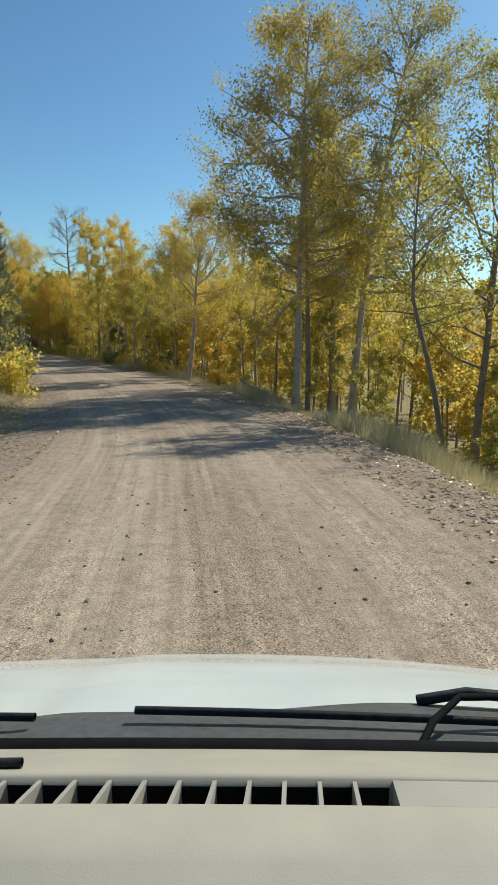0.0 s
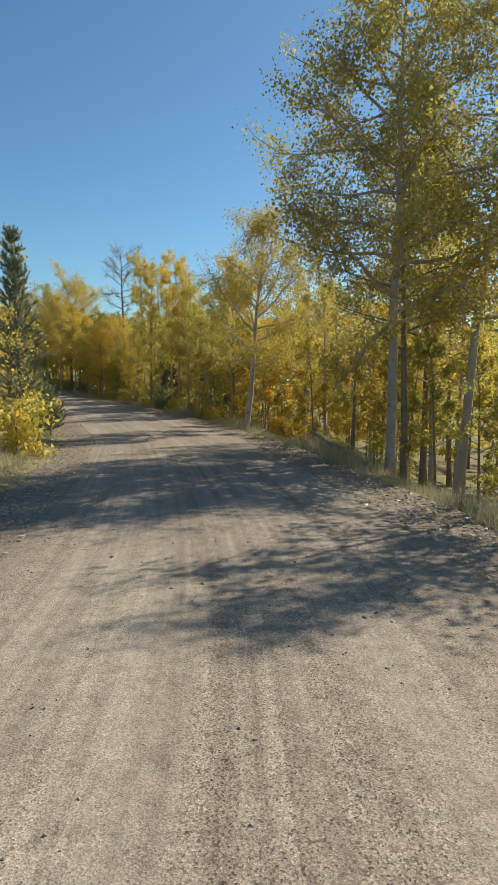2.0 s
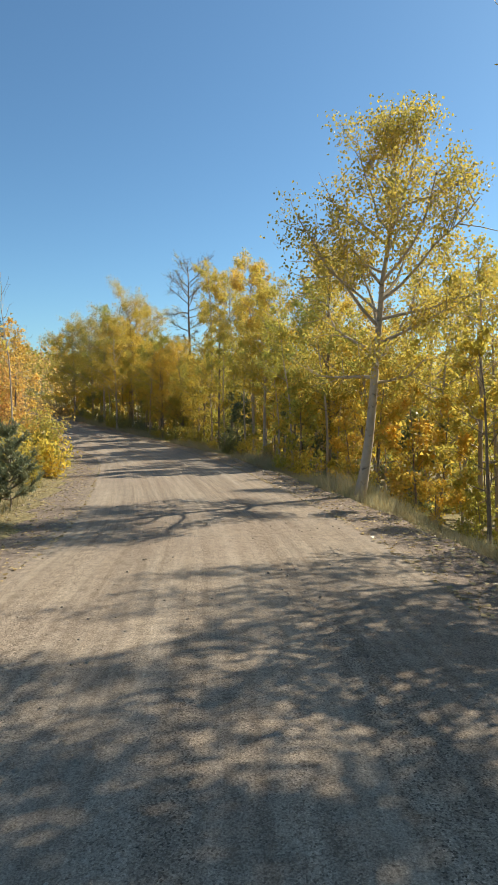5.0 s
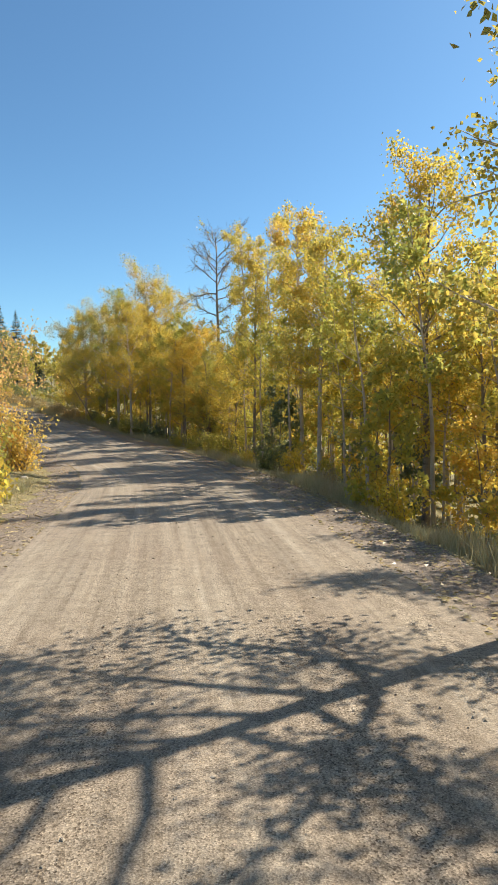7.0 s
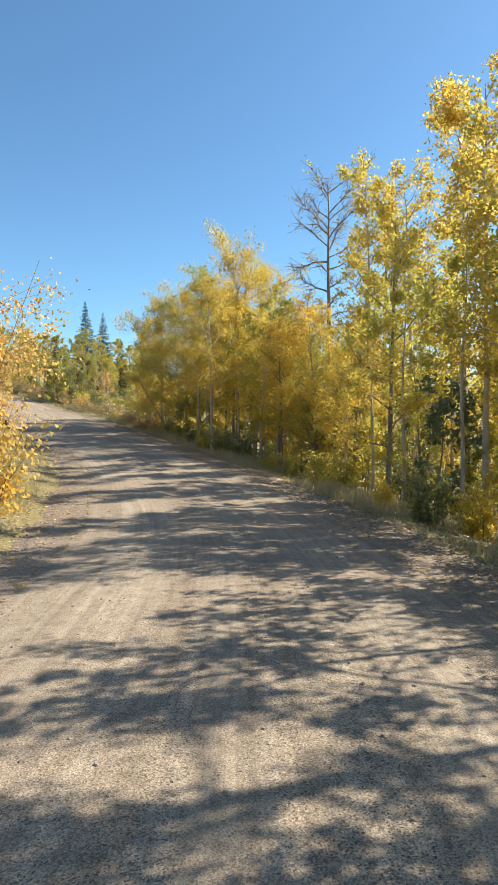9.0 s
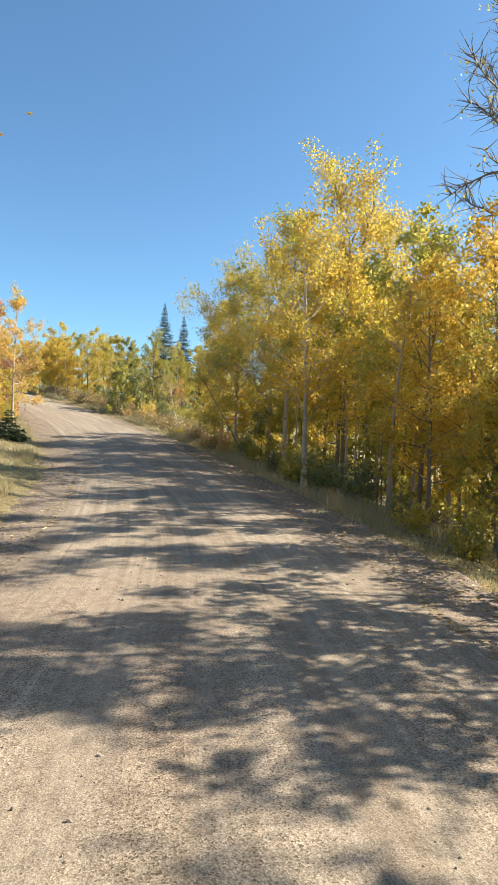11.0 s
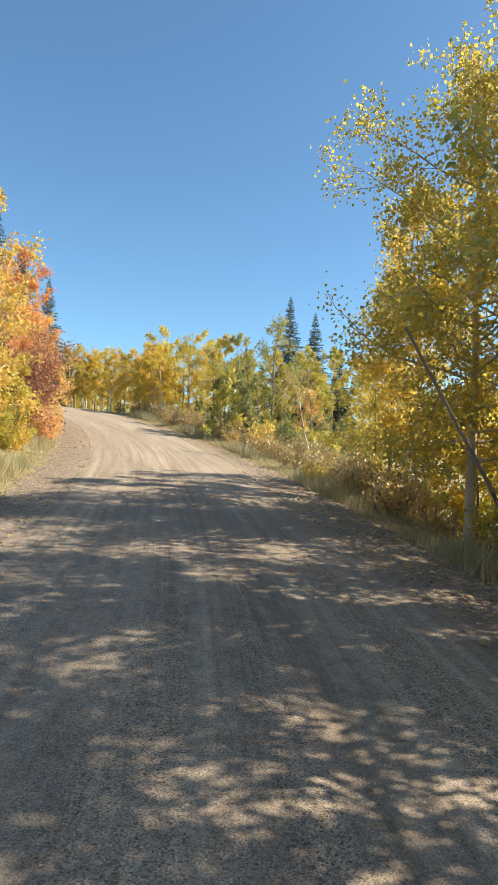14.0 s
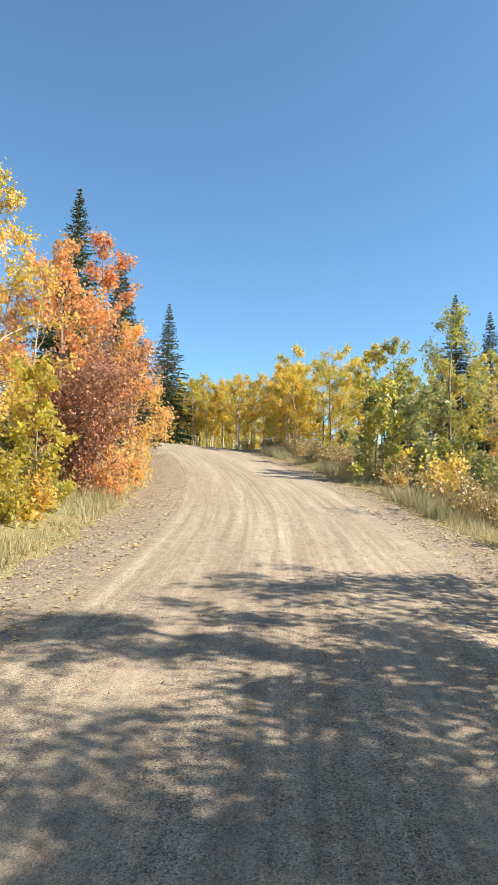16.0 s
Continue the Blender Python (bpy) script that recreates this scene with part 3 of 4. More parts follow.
LAST = put(aspen(21, 8.6, 0.22, 3.1, 12500, 0.08, GOLD, ASPEN_BARK, "golden aspen at the end of the stand beside the road", 0.0125, 0.2, "broad", limbs=36, twigs=2.6), -26.8, 63.1, 310)
put(aspen(28, 6.9, 0.16, 1.6, 13000, 0.08, GOLD, ASPEN_BARK, "golden aspen at the end of the stand beside the road", 0.011, 0.15, "broad", limbs=38, twigs=2.8), -30.4, 64.6, 40)
copy_thing(LAST, stand(-25.0, 63.9, 20, 1.0))
put(aspen(25, 6.0, 0.16, 1.7, 5200, 0.08, OLIVE, GREY_BARK, "slim aspen with thin dark trunk at the stand's end", 0.009, 0.2, limbs=24, twigs=2.6), -31.9, 66.0)
put(aspen(26, 4.2, 0.12, 1.3, 1900, 0.085, GOLD, GREY_BARK, "small slim aspen with yellow leaves at the stand's end", 0.009, 0.2, limbs=20, twigs=2.6), -32.6, 66.4)
put(aspen(86, 3.6, 0.45, 1.0, 340, 0.085, BRUSH, PALE_BARK, "small leaning aspen with pale trunk and few leaves", 0.012, 0.1, limbs=10, twigs=4, kink=[(0, 0), (1, -0.9)]), -38.1, 70.6, 60)
VERGE = "golden aspen with a straight pale trunk at the verge"
put(aspen(22, 7.8, 0.24, 2.4, 12000, 0.08, GOLD, ASPEN_BARK, VERGE, limbs=28), -21.6, 56.6)
put(aspen(23, 8.8, 0.34, 2.3, 12000, 0.08, GOLD, GREY_BARK, "golden aspen with a dark trunk at the verge", 0.0125, 0.1, "broad", limbs=26), -4.4, 38.0)
PALE = put(aspen(27, 7.9, 0.40, 2.1, 10000, 0.085, GOLD, ASPEN_BARK, VERGE, 0.0115, 0.15, "broad", limbs=26, twigs=2.4), -7.75, 42.4)
SLIM = put(aspen(30, 11.0, 0.62, 1.6, 5200, 0.095, GOLD, ASPEN_BARK, "tall slender aspen with a small high golden crown", 0.0095, 0.2, "dome", limbs=18, twigs=3, rise=20), -9.7, 49.5)
copy_thing(PALE, stand(-8.1, 44.5, 250, 0.9))
copy_thing(SLIM, stand(-8.85, 45.2, 120, 0.84))
copy_thing(SLIM, stand(-11.7, 52.7, 75, 0.98))
copy_thing(SLIM, stand(-13.4, 53.9, 20, 1.05))
put(aspen(24, 6.8, 0.2, 2.0, 3600, 0.09, OLIVE, GREY_BARK, "grey-green aspen losing its leaves", bare=0.2), -46.0, 76.8)

# the kinds that make up the woods, each built once beside the road
STAND, TURNING = "slender aspen with golden autumn leaves in a dense stand", "aspen turning from green to yellow among others"
KINDS = [aspen(31, 8.2, 0.26, 2.3, 5600, 0.088, GOLD, ASPEN_BARK, STAND, twigs=2.0),
         aspen(32, 7.6, 0.22, 2.2, 5600, 0.088, GOLD, GREY_BARK, STAND, twigs=2.0),
         aspen(33, 8.6, 0.28, 2.2, 5600, 0.088, LIME, ASPEN_BARK, TURNING, twigs=2.0),
         aspen(34, 7.8, 0.20, 2.2, 5600, 0.088, GOLD, GREY_BARK, STAND, twigs=2.0),
         aspen(35, 7.8, 0.26, 2.3, 5600, 0.088, YELLOW, ASPEN_BARK, "bright yellow aspen with a pale trunk", twigs=2.0)]
HIGH = [aspen(36, 11.4, 0.42, 2.5, 4300, 0.11, GOLD, GREY_BARK, "tall aspen with a high golden crown and bare lower trunk", twigs=2.0),
        aspen(37, 10.6, 0.45, 2.4, 4000, 0.11, OLIVE, ASPEN_BARK, "tall aspen with a high olive-gold crown and pale trunk", twigs=2.0),
        aspen(38, 11.0, 0.40, 2.5, 4300, 0.11, GOLD, ASPEN_BARK, "tall aspen with a high golden crown and pale trunk", twigs=2.0)]
FAR = [aspen(81, 7.8, 0.08, 2.4, 2900, 0.145, GOLD, ASPEN_BARK, STAND, twigs=0.8, limbs=15),
       aspen(82, 7.4, 0.08, 2.4, 2900, 0.145, YELLOW, ASPEN_BARK, "bright yellow aspen with a pale trunk", twigs=0.8, limbs=15),
       aspen(83, 8.2, 0.28, 2.0, 2900, 0.145, OLIVE, GREY_BARK, TURNING, twigs=0.8, limbs=15)]
SAPLING = [aspen(41, 3.4, 0.10, 1.2, 1300, 0.135, LIME, GREY_BARK, "young aspen sapling with green and yellow leaves", limbs=13, name="aspen_sapling", twigs=1.2),
           aspen(42, 4.2, 0.10, 1.3, 1600, 0.13, GOLD, GREY_BARK, "young golden aspen sapling under taller trees", limbs=13, name="aspen_sapling", twigs=1.2),
           aspen(43, 3.0, 0.08, 1.2, 1300, 0.135, GREEN, GREY_BARK, "young sapling with green leaves under taller trees", limbs=13, name="aspen_sapling", twigs=1.2)]
for tree, (x, y) in zip(HIGH, ((-5.6, 48.0), (-11.0, 57.5), (-0.6, 42.5))):
    put(tree, x, y)
copy_thing(HIGH[0], stand(-14.2, 59.4, 200, 1.08))
copy_thing(KINDS[2], stand(-24.2, 59.9, 70, 1.06))
# young trees, leafy almost to the ground, that hide the foot of the bare one
LEAFY = [aspen(88, 6.8, 0.12, 1.75, 7600, 0.075, LIME, GREY_BARK, "young aspen turning yellow, leafy almost to the ground", 0.0105, 0.2, "broad", limbs=32, twigs=2.2),
         aspen(89, 6.9, 0.16, 1.7, 7600, 0.075, GOLD, GREY_BARK, "young golden aspen, leafy almost to the ground", 0.0105, 0.2, "broad", limbs=32, twigs=2.2)]
put(LEAFY[0], -15.4, 52.8, 260, 0.74)
put(LEAFY[1], -15.6, 54.0, 40)
for k, x, y, turn, size in ((1, -13.4, 51.4, 150, 0.92), (1, -17.3, 54.6, 80, 0.86), (1, -16.4, 55.7, 200, 1.03), (0, -19.0, 57.6, 310, 0.92), (0, -10.6, 47.6, 120, 0.8)):
    copy_thing(LEAFY[k], stand(x, y, turn, size))
for tree, (x, y) in zip(FAR, ((4.5, 38.0), (-66.0, 84.0), (8.0, 30.0))):
    put(tree, x, y)
first = [(0.4, 33.5), (-2.6, 39.5), (-5.6, 43.9), (-11.6, 48.4), (-0.6, 36.4), (-5.2, 35.9), (-5.7, 40.2), (-9.9, 45.9)]
for k, (tree, (x, y)) in enumerate(zip(KINDS + SAPLING, first)):
    put(tree, x, y, 50 * k)
    tree["group"] = "roadside aspens" if k < 5 else "aspen saplings"
rnd = random.Random(5)
TALL_KINDS = KINDS + HIGH + FAR        # these leave the open patch beyond the bare tree free
taken = list(first) + [(1.57, 19.7), (3.2, 21.4), (-2.95, 28.4), (4.2, 14.5), (-15.95, 56.6), (-22.0, 60.2), (-30.4, 64.6), (-21.6, 56.6), (-4.4, 38.0), (-7.75, 42.4),
                       (-8.85, 45.2), (-9.7, 49.5), (-11.7, 52.7), (-13.4, 53.9), (-28.2, 62.6), (-26.8, 63.1), (-25.0, 63.9), (-16.6, 56.6)]


def plant(kinds, s0, s1, l0, l1, count, gap, scale=(0.8, 1.15)):
    """Scatter copies over a strip beside the road, never closer to one another than the gap."""
    made = 0
    for _ in range(count * 6):
        s, lat = rnd.uniform(s0, s1), rnd.uniform(l0, l1)
        x, y = (float(c) for c in on_road(s, lat))
        if any((x - a) ** 2 + (y - b) ** 2 < gap * gap for a, b in taken) or kinds[0] in TALL_KINDS and 49 < s < 57 and lat > 6.2:
            continue
        taken.append((x, y))
        copy_thing(rnd.choice(kinds), stand(x, y, rnd.uniform(0, 360), rnd.uniform(*scale), rnd.uniform(-3, 3)))
        made += 1
        if made >= count:
            return


def plant_box(kinds, x0, x1, y0, y1, count, gap, scale):
    """The same over a plain rectangle, keeping clear of the road."""
    made = 0
    for _ in range(count * 6):
        x, y = rnd.uniform(x0, x1), rnd.uniform(y0, y1)
        if abs(road_place(x, y)[1][0]) < 4.6 or any((x - a) ** 2 + (y - b) ** 2 < gap * gap for a, b in taken):
            continue
        taken.append((x, y))
        copy_thing(rnd.choice(kinds), stand(x, y, rnd.uniform(0, 360), rnd.uniform(*scale), rnd.uniform(-3, 3)))
        made += 1
        if made >= count:
            return


plant(KINDS, 35, 43, 6.0, 8.5, 6, 1.4, (0.8, 0.95))
plant(KINDS, 43, 49, 6.0, 8.0, 4, 1.3, (0.65, 0.8))
plant(KINDS, 56.5, 60, 5.4, 7.5, 4, 1.2, (0.8, 0.95))
plant([SAPLING[1], SAPLING[0]] + KINDS, 47, 58, 5.6, 9.5, 14, 1.2, (0.6, 0.7))
plant(KINDS, 22, 27, 8.0, 12, 4, 1.8, (0.85, 1.05))
plant(HIGH, 22, 34, 7.5, 12, 6, 1.8, (0.72, 0.9))
plant([SAPLING[1], SAPLING[0]], 8, 32, 8.5, 17, 18, 1.2, (0.8, 1.1))
plant(KINDS, 58, 67, 5.8, 10, 10, 1.6, (0.85, 1.05))
STEM = aspen(85, 6.8, 0.46, 1.3, 1900, 0.10, LIME, ASPEN_BARK, "thin pole-like aspen with a small yellow crown", 0.0085, 0.3, limbs=14, twigs=1.6)
put(STEM, *(float(c) for c in on_road(44.5, 5.6)))
plant([STEM], 34, 50, 5.0, 10, 30, 0.75, (0.75, 1.1))
plant([STEM], 56, 69, 5.0, 10, 20, 0.75, (0.75, 1.1))
plant([SAPLING[0], SAPLING[2], SAPLING[0]], 54, 70, 5.6, 9.5, 16, 0.8, (0.8, 1.3))
plant(HIGH, 33, 45, 9, 14, 4, 2.6, (0.8, 0.95))
plant(HIGH, 58, 62, 9, 14, 3, 2.2, (0.7, 0.8))
plant(FAR, 31, 64, 12, 26, 9, 2.6, (0.7, 0.95))
plant(FAR, 60, 70, 11, 18, 4, 2.2, (0.8, 0.95))
plant([FAR[2], FAR[2], FAR[0]], 15, 31, 8.5, 24, 26, 1.8, (0.6, 0.9))
plant([FAR[2], FAR[2], SAPLING[1], SAPLING[0]], 8, 30, 5.8, 9.5, 26, 1.0, (0.35, 0.6))
plant([SAPLING[0], SAPLING[1], SAPLING[1], SAPLING[2]], 30, 74, 5.4, 8.5, 44, 0.9, (0.6, 1.1))
plant(SAPLING[:2], 10, 70, 9, 20, 48, 1.1, (0.9, 1.4))
plant([FAR[0], FAR[2], FAR[2]], 92, 108, 7.0, 20, 24, 1.6, (0.6, 0.8))
GROVE = aspen(84, 5.2, 0.28, 1.6, 2400, 0.12, GOLD, PALE_BARK, "small yellow aspen with a bare pale trunk in a grove", 0.0135, 0.2, twigs=1.2, limbs=15)
put(GROVE, *(float(c) for c in on_road(104.5, 6.4)))
taken.append(tuple(float(c) for c in on_road(104.5, 6.4)))
plant([GROVE], 102, 114, 5.0, 8.0, 22, 0.7, (0.75, 1.05))
plant_box([FAR[0], FAR[1], FAR[2], KINDS[1], KINDS[4]], -105, -58, 80, 98, 56, 1.6, (0.6, 0.98))
plant([FAR[2], SAPLING[2], SAPLING[2]], 82, 102, 6.6, 13, 30, 0.9, (0.32, 0.6))
plant_box([SAPLING[1], SAPLING[0], FAR[2]], -102, -58, 77, 85, 40, 1.0, (0.4, 0.8))

# conifers
put(pine(51, 6.8, 1.35, 24, "grey-green young pine with upturned boughs beside the road"), -9.0, 22.8, 0, 0.92)
put(pine(53, 1.5, 0.75, 7, "low dark grey-green pine at the edge of the road"), -9.2, 25.2)
put(aspen(90, 6.6, 0.3, 1.1, 1500, 0.075, YELLOW, GREY_BARK, "thin yellow aspen standing beside the pine", 0.008, 0.2, limbs=20, twigs=3), -10.0, 24.4)
put(aspen(91, 3.6, 0.12, 0.8, 700, 0.075, YELLOW, GREY_BARK, "slim yellow sapling in front of the pine", 0.008, 0.2, limbs=16, twigs=3, name="aspen_sapling"), -8.1, 20.5)
far_spruce = put(spruce(52, 10.0, 2.2, 60, "tall narrow dark green spruce above the aspens", 9, 0.19), -55.5, 88.7, 0, 1.06)
for x, y, k in ((-54, 90, 0.9), (-50.0, 88, 0.62), (-57.5, 86, 0.6), (-54.6, 65, 0.99), (-58.7, 68.3, 0.91), (-59.8, 69.0, 0.83), (-73.6, 77.6, 1.06), (-55.8, 64.6, 0.72)):
    copy_thing(far_spruce, stand(x, y, 133 * k, k))
put(spruce(54, 1.25, 0.7, 12, "small dark conifer on the grassy bank", 9), -33.9, 55.4)

# the left bank
ORANGE_TREE = put(aspen(61, 6.2, 0.12, 1.9, 6500, 0.10, ORANGE, GREY_BARK, "orange autumn tree on the bank beside the road"), -46.8, 62.5)
YELLOW_TREE = put(aspen(62, 8.2, 0.2, 2.0, 5200, 0.10, AMBER, ASPEN_BARK, "golden-amber aspen on the bank beside the road"), -42.5, 60.2, 0, 0.74)
put(aspen(67, 7.6, 0.15, 1.6, 5200, 0.10, RUST, GREY_BARK, "tall red and orange autumn tree on the bank"), -49.3, 64.4)
copy_thing(YELLOW_TREE, stand(-36.8, 57.6, 80, 1.04))
put(shrub(71, 5.9, 1.1, 9000, 0.10, ORANGE, "tall orange autumn bush leafy down to the ground", 24, "tall_bush"), -20.5, 41.9)
put(shrub(72, 2.3, 1.5, 2600, 0.095, AMBER, "amber-yellow rounded bush at the edge of the road", 18), -16.9, 39.4)
put(shrub(73, 2.1, 1.5, 2600, 0.095, OLIVE, "olive-yellow rounded bush at the edge of the road", 18), -13.5, 33.3)
put(aspen(29, 4.6, 0.18, 1.3, 2600, 0.085, AMBER, GREY_BARK, "slim young amber-leaved tree on the bank", 0.010, 0.2, limbs=18, twigs=2.2), -14.9, 34.0)
copy_thing(ORANGE_TREE, stand(-51.0, 66.0, 130, 0.85))
copy_thing(ORANGE_TREE, stand(-44.5, 59.6, 220, 0.9))
copy_thing(ORANGE_TREE, stand(-53.5, 67.2, 20, 0.75))
copy_thing(YELLOW_TREE, stand(-47.5, 60.0, 200, 0.72))
put(shrub(63, 4.5, 2.7, 8000, 0.09, RED, "dark red-brown broad bush on the bank", 20), -45.0, 62.5)
ORANGE_BUSH = put(shrub(64, 1.8, 1.2, 1050, 0.105, ORANGE, "orange bush at the edge of the road"), -47.0, 64.6)
YELLOW_BUSH = put(shrub(65, 1.6, 1.1, 1050, 0.105, YELLOW, "yellow bush at the edge of the road"), -11.9, 31.0)
GREEN_BUSH = put(shrub(66, 1.7, 1.2, 1050, 0.105, GREEN, "green bush at the edge of the road"), -42.6, 73.8)
OLIVE_BUSH = put(shrub(68, 1.6, 1.3, 1050, 0.105, OLIVE, "olive-yellow bush at the edge of the road"), -13.4, 33.4)
copy_thing(ORANGE_BUSH, stand(-44.5, 63.2, 10, 0.75))
copy_thing(ORANGE_BUSH, stand(-46.0, 63.9, 200, 0.8))
AMBER_BUSH = put(shrub(70, 1.7, 1.1, 1050, 0.105, AMBER, "amber-yellow bush at the edge of the road"), -41.4, 71.4, 0, 0.9)
copy_thing(AMBER_BUSH, stand(-41.7, 60.7, 80, 0.7))
copy_thing(AMBER_BUSH, stand(-44.2, 72.1, 50, 0.5))
copy_thing(YELLOW_BUSH, stand(-33.6, 65.3, 50, 0.5))
copy_thing(ORANGE_TREE, stand(-44.2, 78.0, 90, 0.5))
copy_thing(SAPLING[2], stand(-47.2, 74.2, 50, 1.15))
copy_thing(SAPLING[0], stand(-46.2, 73.6, 150, 1.0))
copy_thing(SAPLING[2], stand(-44.8, 74.6, 250, 1.1))
BRUSH_BUSH = put(shrub(69, 0.95, 1.0, 700, 0.075, BRUSH, "low dry tan and rusty brush at the edge of the road", 14), -39.4, 69.6)
copy_thing(OLIVE_BUSH, stand(-41.2, 60.3, 0, 0.9))
copy_thing(OLIVE_BUSH, stand(-42.4, 61.0, 70, 0.9))
copy_thing(SAPLING[0], stand(-41.9, 60.9, 140, 0.78))
taken += [(-9.0, 22.8), (-20.5, 41.9), (-16.9, 39.4), (-13.5, 33.3), (-14.9, 34.0), (-46.8, 62.5), (-42.3, 60.4), (-49.3, 64.4), (-15.8, 37.6), (-44.6, 62.4)]
for kinds, s0, s1, l0, l1, count in (([YELLOW_TREE, KINDS[4]], 26, 66, -21, -12.5, 18), ([ORANGE_TREE], 40, 62, -18, -12, 7), ([ORANGE_TREE, YELLOW_TREE], 76, 100, -18, -8, 16),
                                     ([ORANGE_BUSH, YELLOW_BUSH, OLIVE_BUSH], 14, 70, -8.5, -5.4, 34), ([ORANGE_BUSH, YELLOW_BUSH, GREEN_BUSH], 74, 104, -8, -5.0, 30),
                                     ([GREEN_BUSH, YELLOW_BUSH, OLIVE_BUSH, OLIVE_BUSH, GREEN_BUSH], 80, 101, 6.2, 8.5, 20)):
    plant(kinds, s0, s1, l0, l1, count, 1.0, (0.7, 1.1))
plant([BRUSH_BUSH], 69, 106, 4.2, 6.8, 90, 0.5, (0.75, 1.35))
plant([BRUSH_BUSH], 70, 100, -6.4, -5.2, 14, 0.8, (0.5, 0.9))
plant([GREEN_BUSH, GREEN_BUSH, OLIVE_BUSH], 57, 68, 4.3, 5.4, 7, 0.7, (0.6, 1.0))
plant([GREEN_BUSH, OLIVE_BUSH, BRUSH_BUSH, BRUSH_BUSH, YELLOW_BUSH], 30, 66, 4.3, 6.5, 34, 0.8, (0.4, 0.85))
plant([GREEN_BUSH, OLIVE_BUSH, YELLOW_BUSH, YELLOW_BUSH], 34, 72, 6.5, 13, 30, 0.9, (0.6, 1.1))
plant([GREEN_BUSH, OLIVE_BUSH, OLIVE_BUSH], 7, 30, 4.9, 7.0, 16, 0.8, (0.35, 0.6))
for x, y, k in ((-7.5, 19.5, 1.2), (-8.4, 18.4, 0.6), (-10.4, 25.2, 0.8), (-12.4, 29.2, 0.8)):
    copy_thing(YELLOW_BUSH, stand(x, y, 90 * k, k))
copy_thing(OLIVE_BUSH, stand(-10.9, 28.4, 40, 0.75))


def log(points, radius, label):
    """A weathered fallen trunk with broken stubs."""
    r = np.random.RandomState(9)
    p = np.array(points, float)
    line = np.array([p[0] + (p[1] - p[0]) * u + r.normal(0, 0.015, 3) for u in np.linspace(0, 1, 9)])
    pieces = [tube(line, np.linspace(radius, radius * 0.6, 9), 9)]
    for k in (2, 4, 6):
        pieces.append(tube(limb(line[k], r.normal(size=3), 0.28, r, 0.2, 0.1, 4), [radius * 0.35, radius * 0.3, radius * 0.22, 0.006], 5))
    v, f = gather(pieces)
    return tagged(mesh_ob("fallen_log", v, f, GREY_BARK, None, True), label, "log")


def above(x, y, h):
    return (x, y, float(land(x, y)[0]) + h)


log((above(1.0, 18.9, 0.06), above(-0.3, 22.6, 0.55)), 0.08, "grey fallen log leaning on the verge")
log((above(1.2, 21.6, 0.08), above(0.1, 20.2, 0.10)), 0.09, "short dark fallen log lying on the verge")
log((above(-26.45, 61.1, -0.1), (-27.75, 59.6, 1.9)), 0.034, "thin pale dead trunk leaning among the aspens")
for x, y, h in ((-13.9, 32.4, 6.0), (-47.0, 60.9, 6.4), (-46.0, 61.6, 5.6)):
    put(aspen(int(h * 10), h, 0.45, 1.0, 0, 0.1, GOLD, ASPEN_BARK, "thin bare sapling with pale leafless branches", 0.006, 0.2, limbs=10, twigs=3, name="bare_sapling"), x, y)


def rock(seed, x, y, size, label):
    """A rounded, faceted boulder bedded in the ground."""
    r = np.random.RandomState(seed)
    bm = bmesh.new()
    bmesh.ops.create_icosphere(bm, subdivisions=2, radius=1)
    for v in bm.verts:
        k = 1 + 0.35 * noise.noise(v.co * 1.3 + Vector((seed, 0, 0))) + 0.12 * noise.noise(v.co * 3.7)
        v.co = Vector((v.co.x * 1.2, v.co.y * 0.9, v.co.z * 0.7)) * k * size
    me = bpy.data.meshes.new("rock")
    bm.to_mesh(me)
    bm.free()
    me.materials.append(PALE_STONE)
    ob = tagged(new("rock", me), label, "rock")
    ob.matrix_basis = pose(x, y, float(land(x, y)[0]) + size * 0.12, 0, 0, seed * 47)


PALE_STONE = make_plain("pale_rock", [(0.3, (0.26, 0.22, 0.175)), (0.55, (0.37, 0.32, 0.265)), (0.8, (0.48, 0.43, 0.37))], 9.0)
for k in range(22):
    s, lat = rnd.uniform(20, 96), -rnd.uniform(3.7, 5.6)
    x, y = (float(c) for c in on_road(s, lat))
    rock(k + 1, x, y, rnd.uniform(0.05, 0.14), "pale stone half buried in the bank")
rock(40, -45.6, 63.9, 0.15, "pale stone half buried in the bank")


def far_woods(seed, count):
    """Trees on the hills beyond, too far to tell apart: rough clumps of foliage."""
    r = np.random.RandomState(seed)
    a, d = radians(60) + r.uniform(0, radians(130), count), r.uniform(95, 420, count)
    x, y = -25 + d * np.cos(a), 45 + d * np.sin(a)
    z = land(x, y)
    per = 60
    h = r.uniform(6, 10, count)
    u = r.uniform(0, 1, (count, per))
    w = h[:, None] * 0.26 * np.sqrt(np.clip(np.sin(np.pi * (0.12 + 0.85 * u)), 0, 1)) * r.uniform(0.2, 1, (count, per))
    b = r.uniform(0, 6.283, (count, per))
    p = np.stack([x[:, None] + w * np.cos(b), y[:, None] + w * np.sin(b), z[:, None] + h[:, None] * (0.15 + 0.8 * u)], -1).reshape(-1, 3)
    return leaves(p, 0.8, r, 0.2)


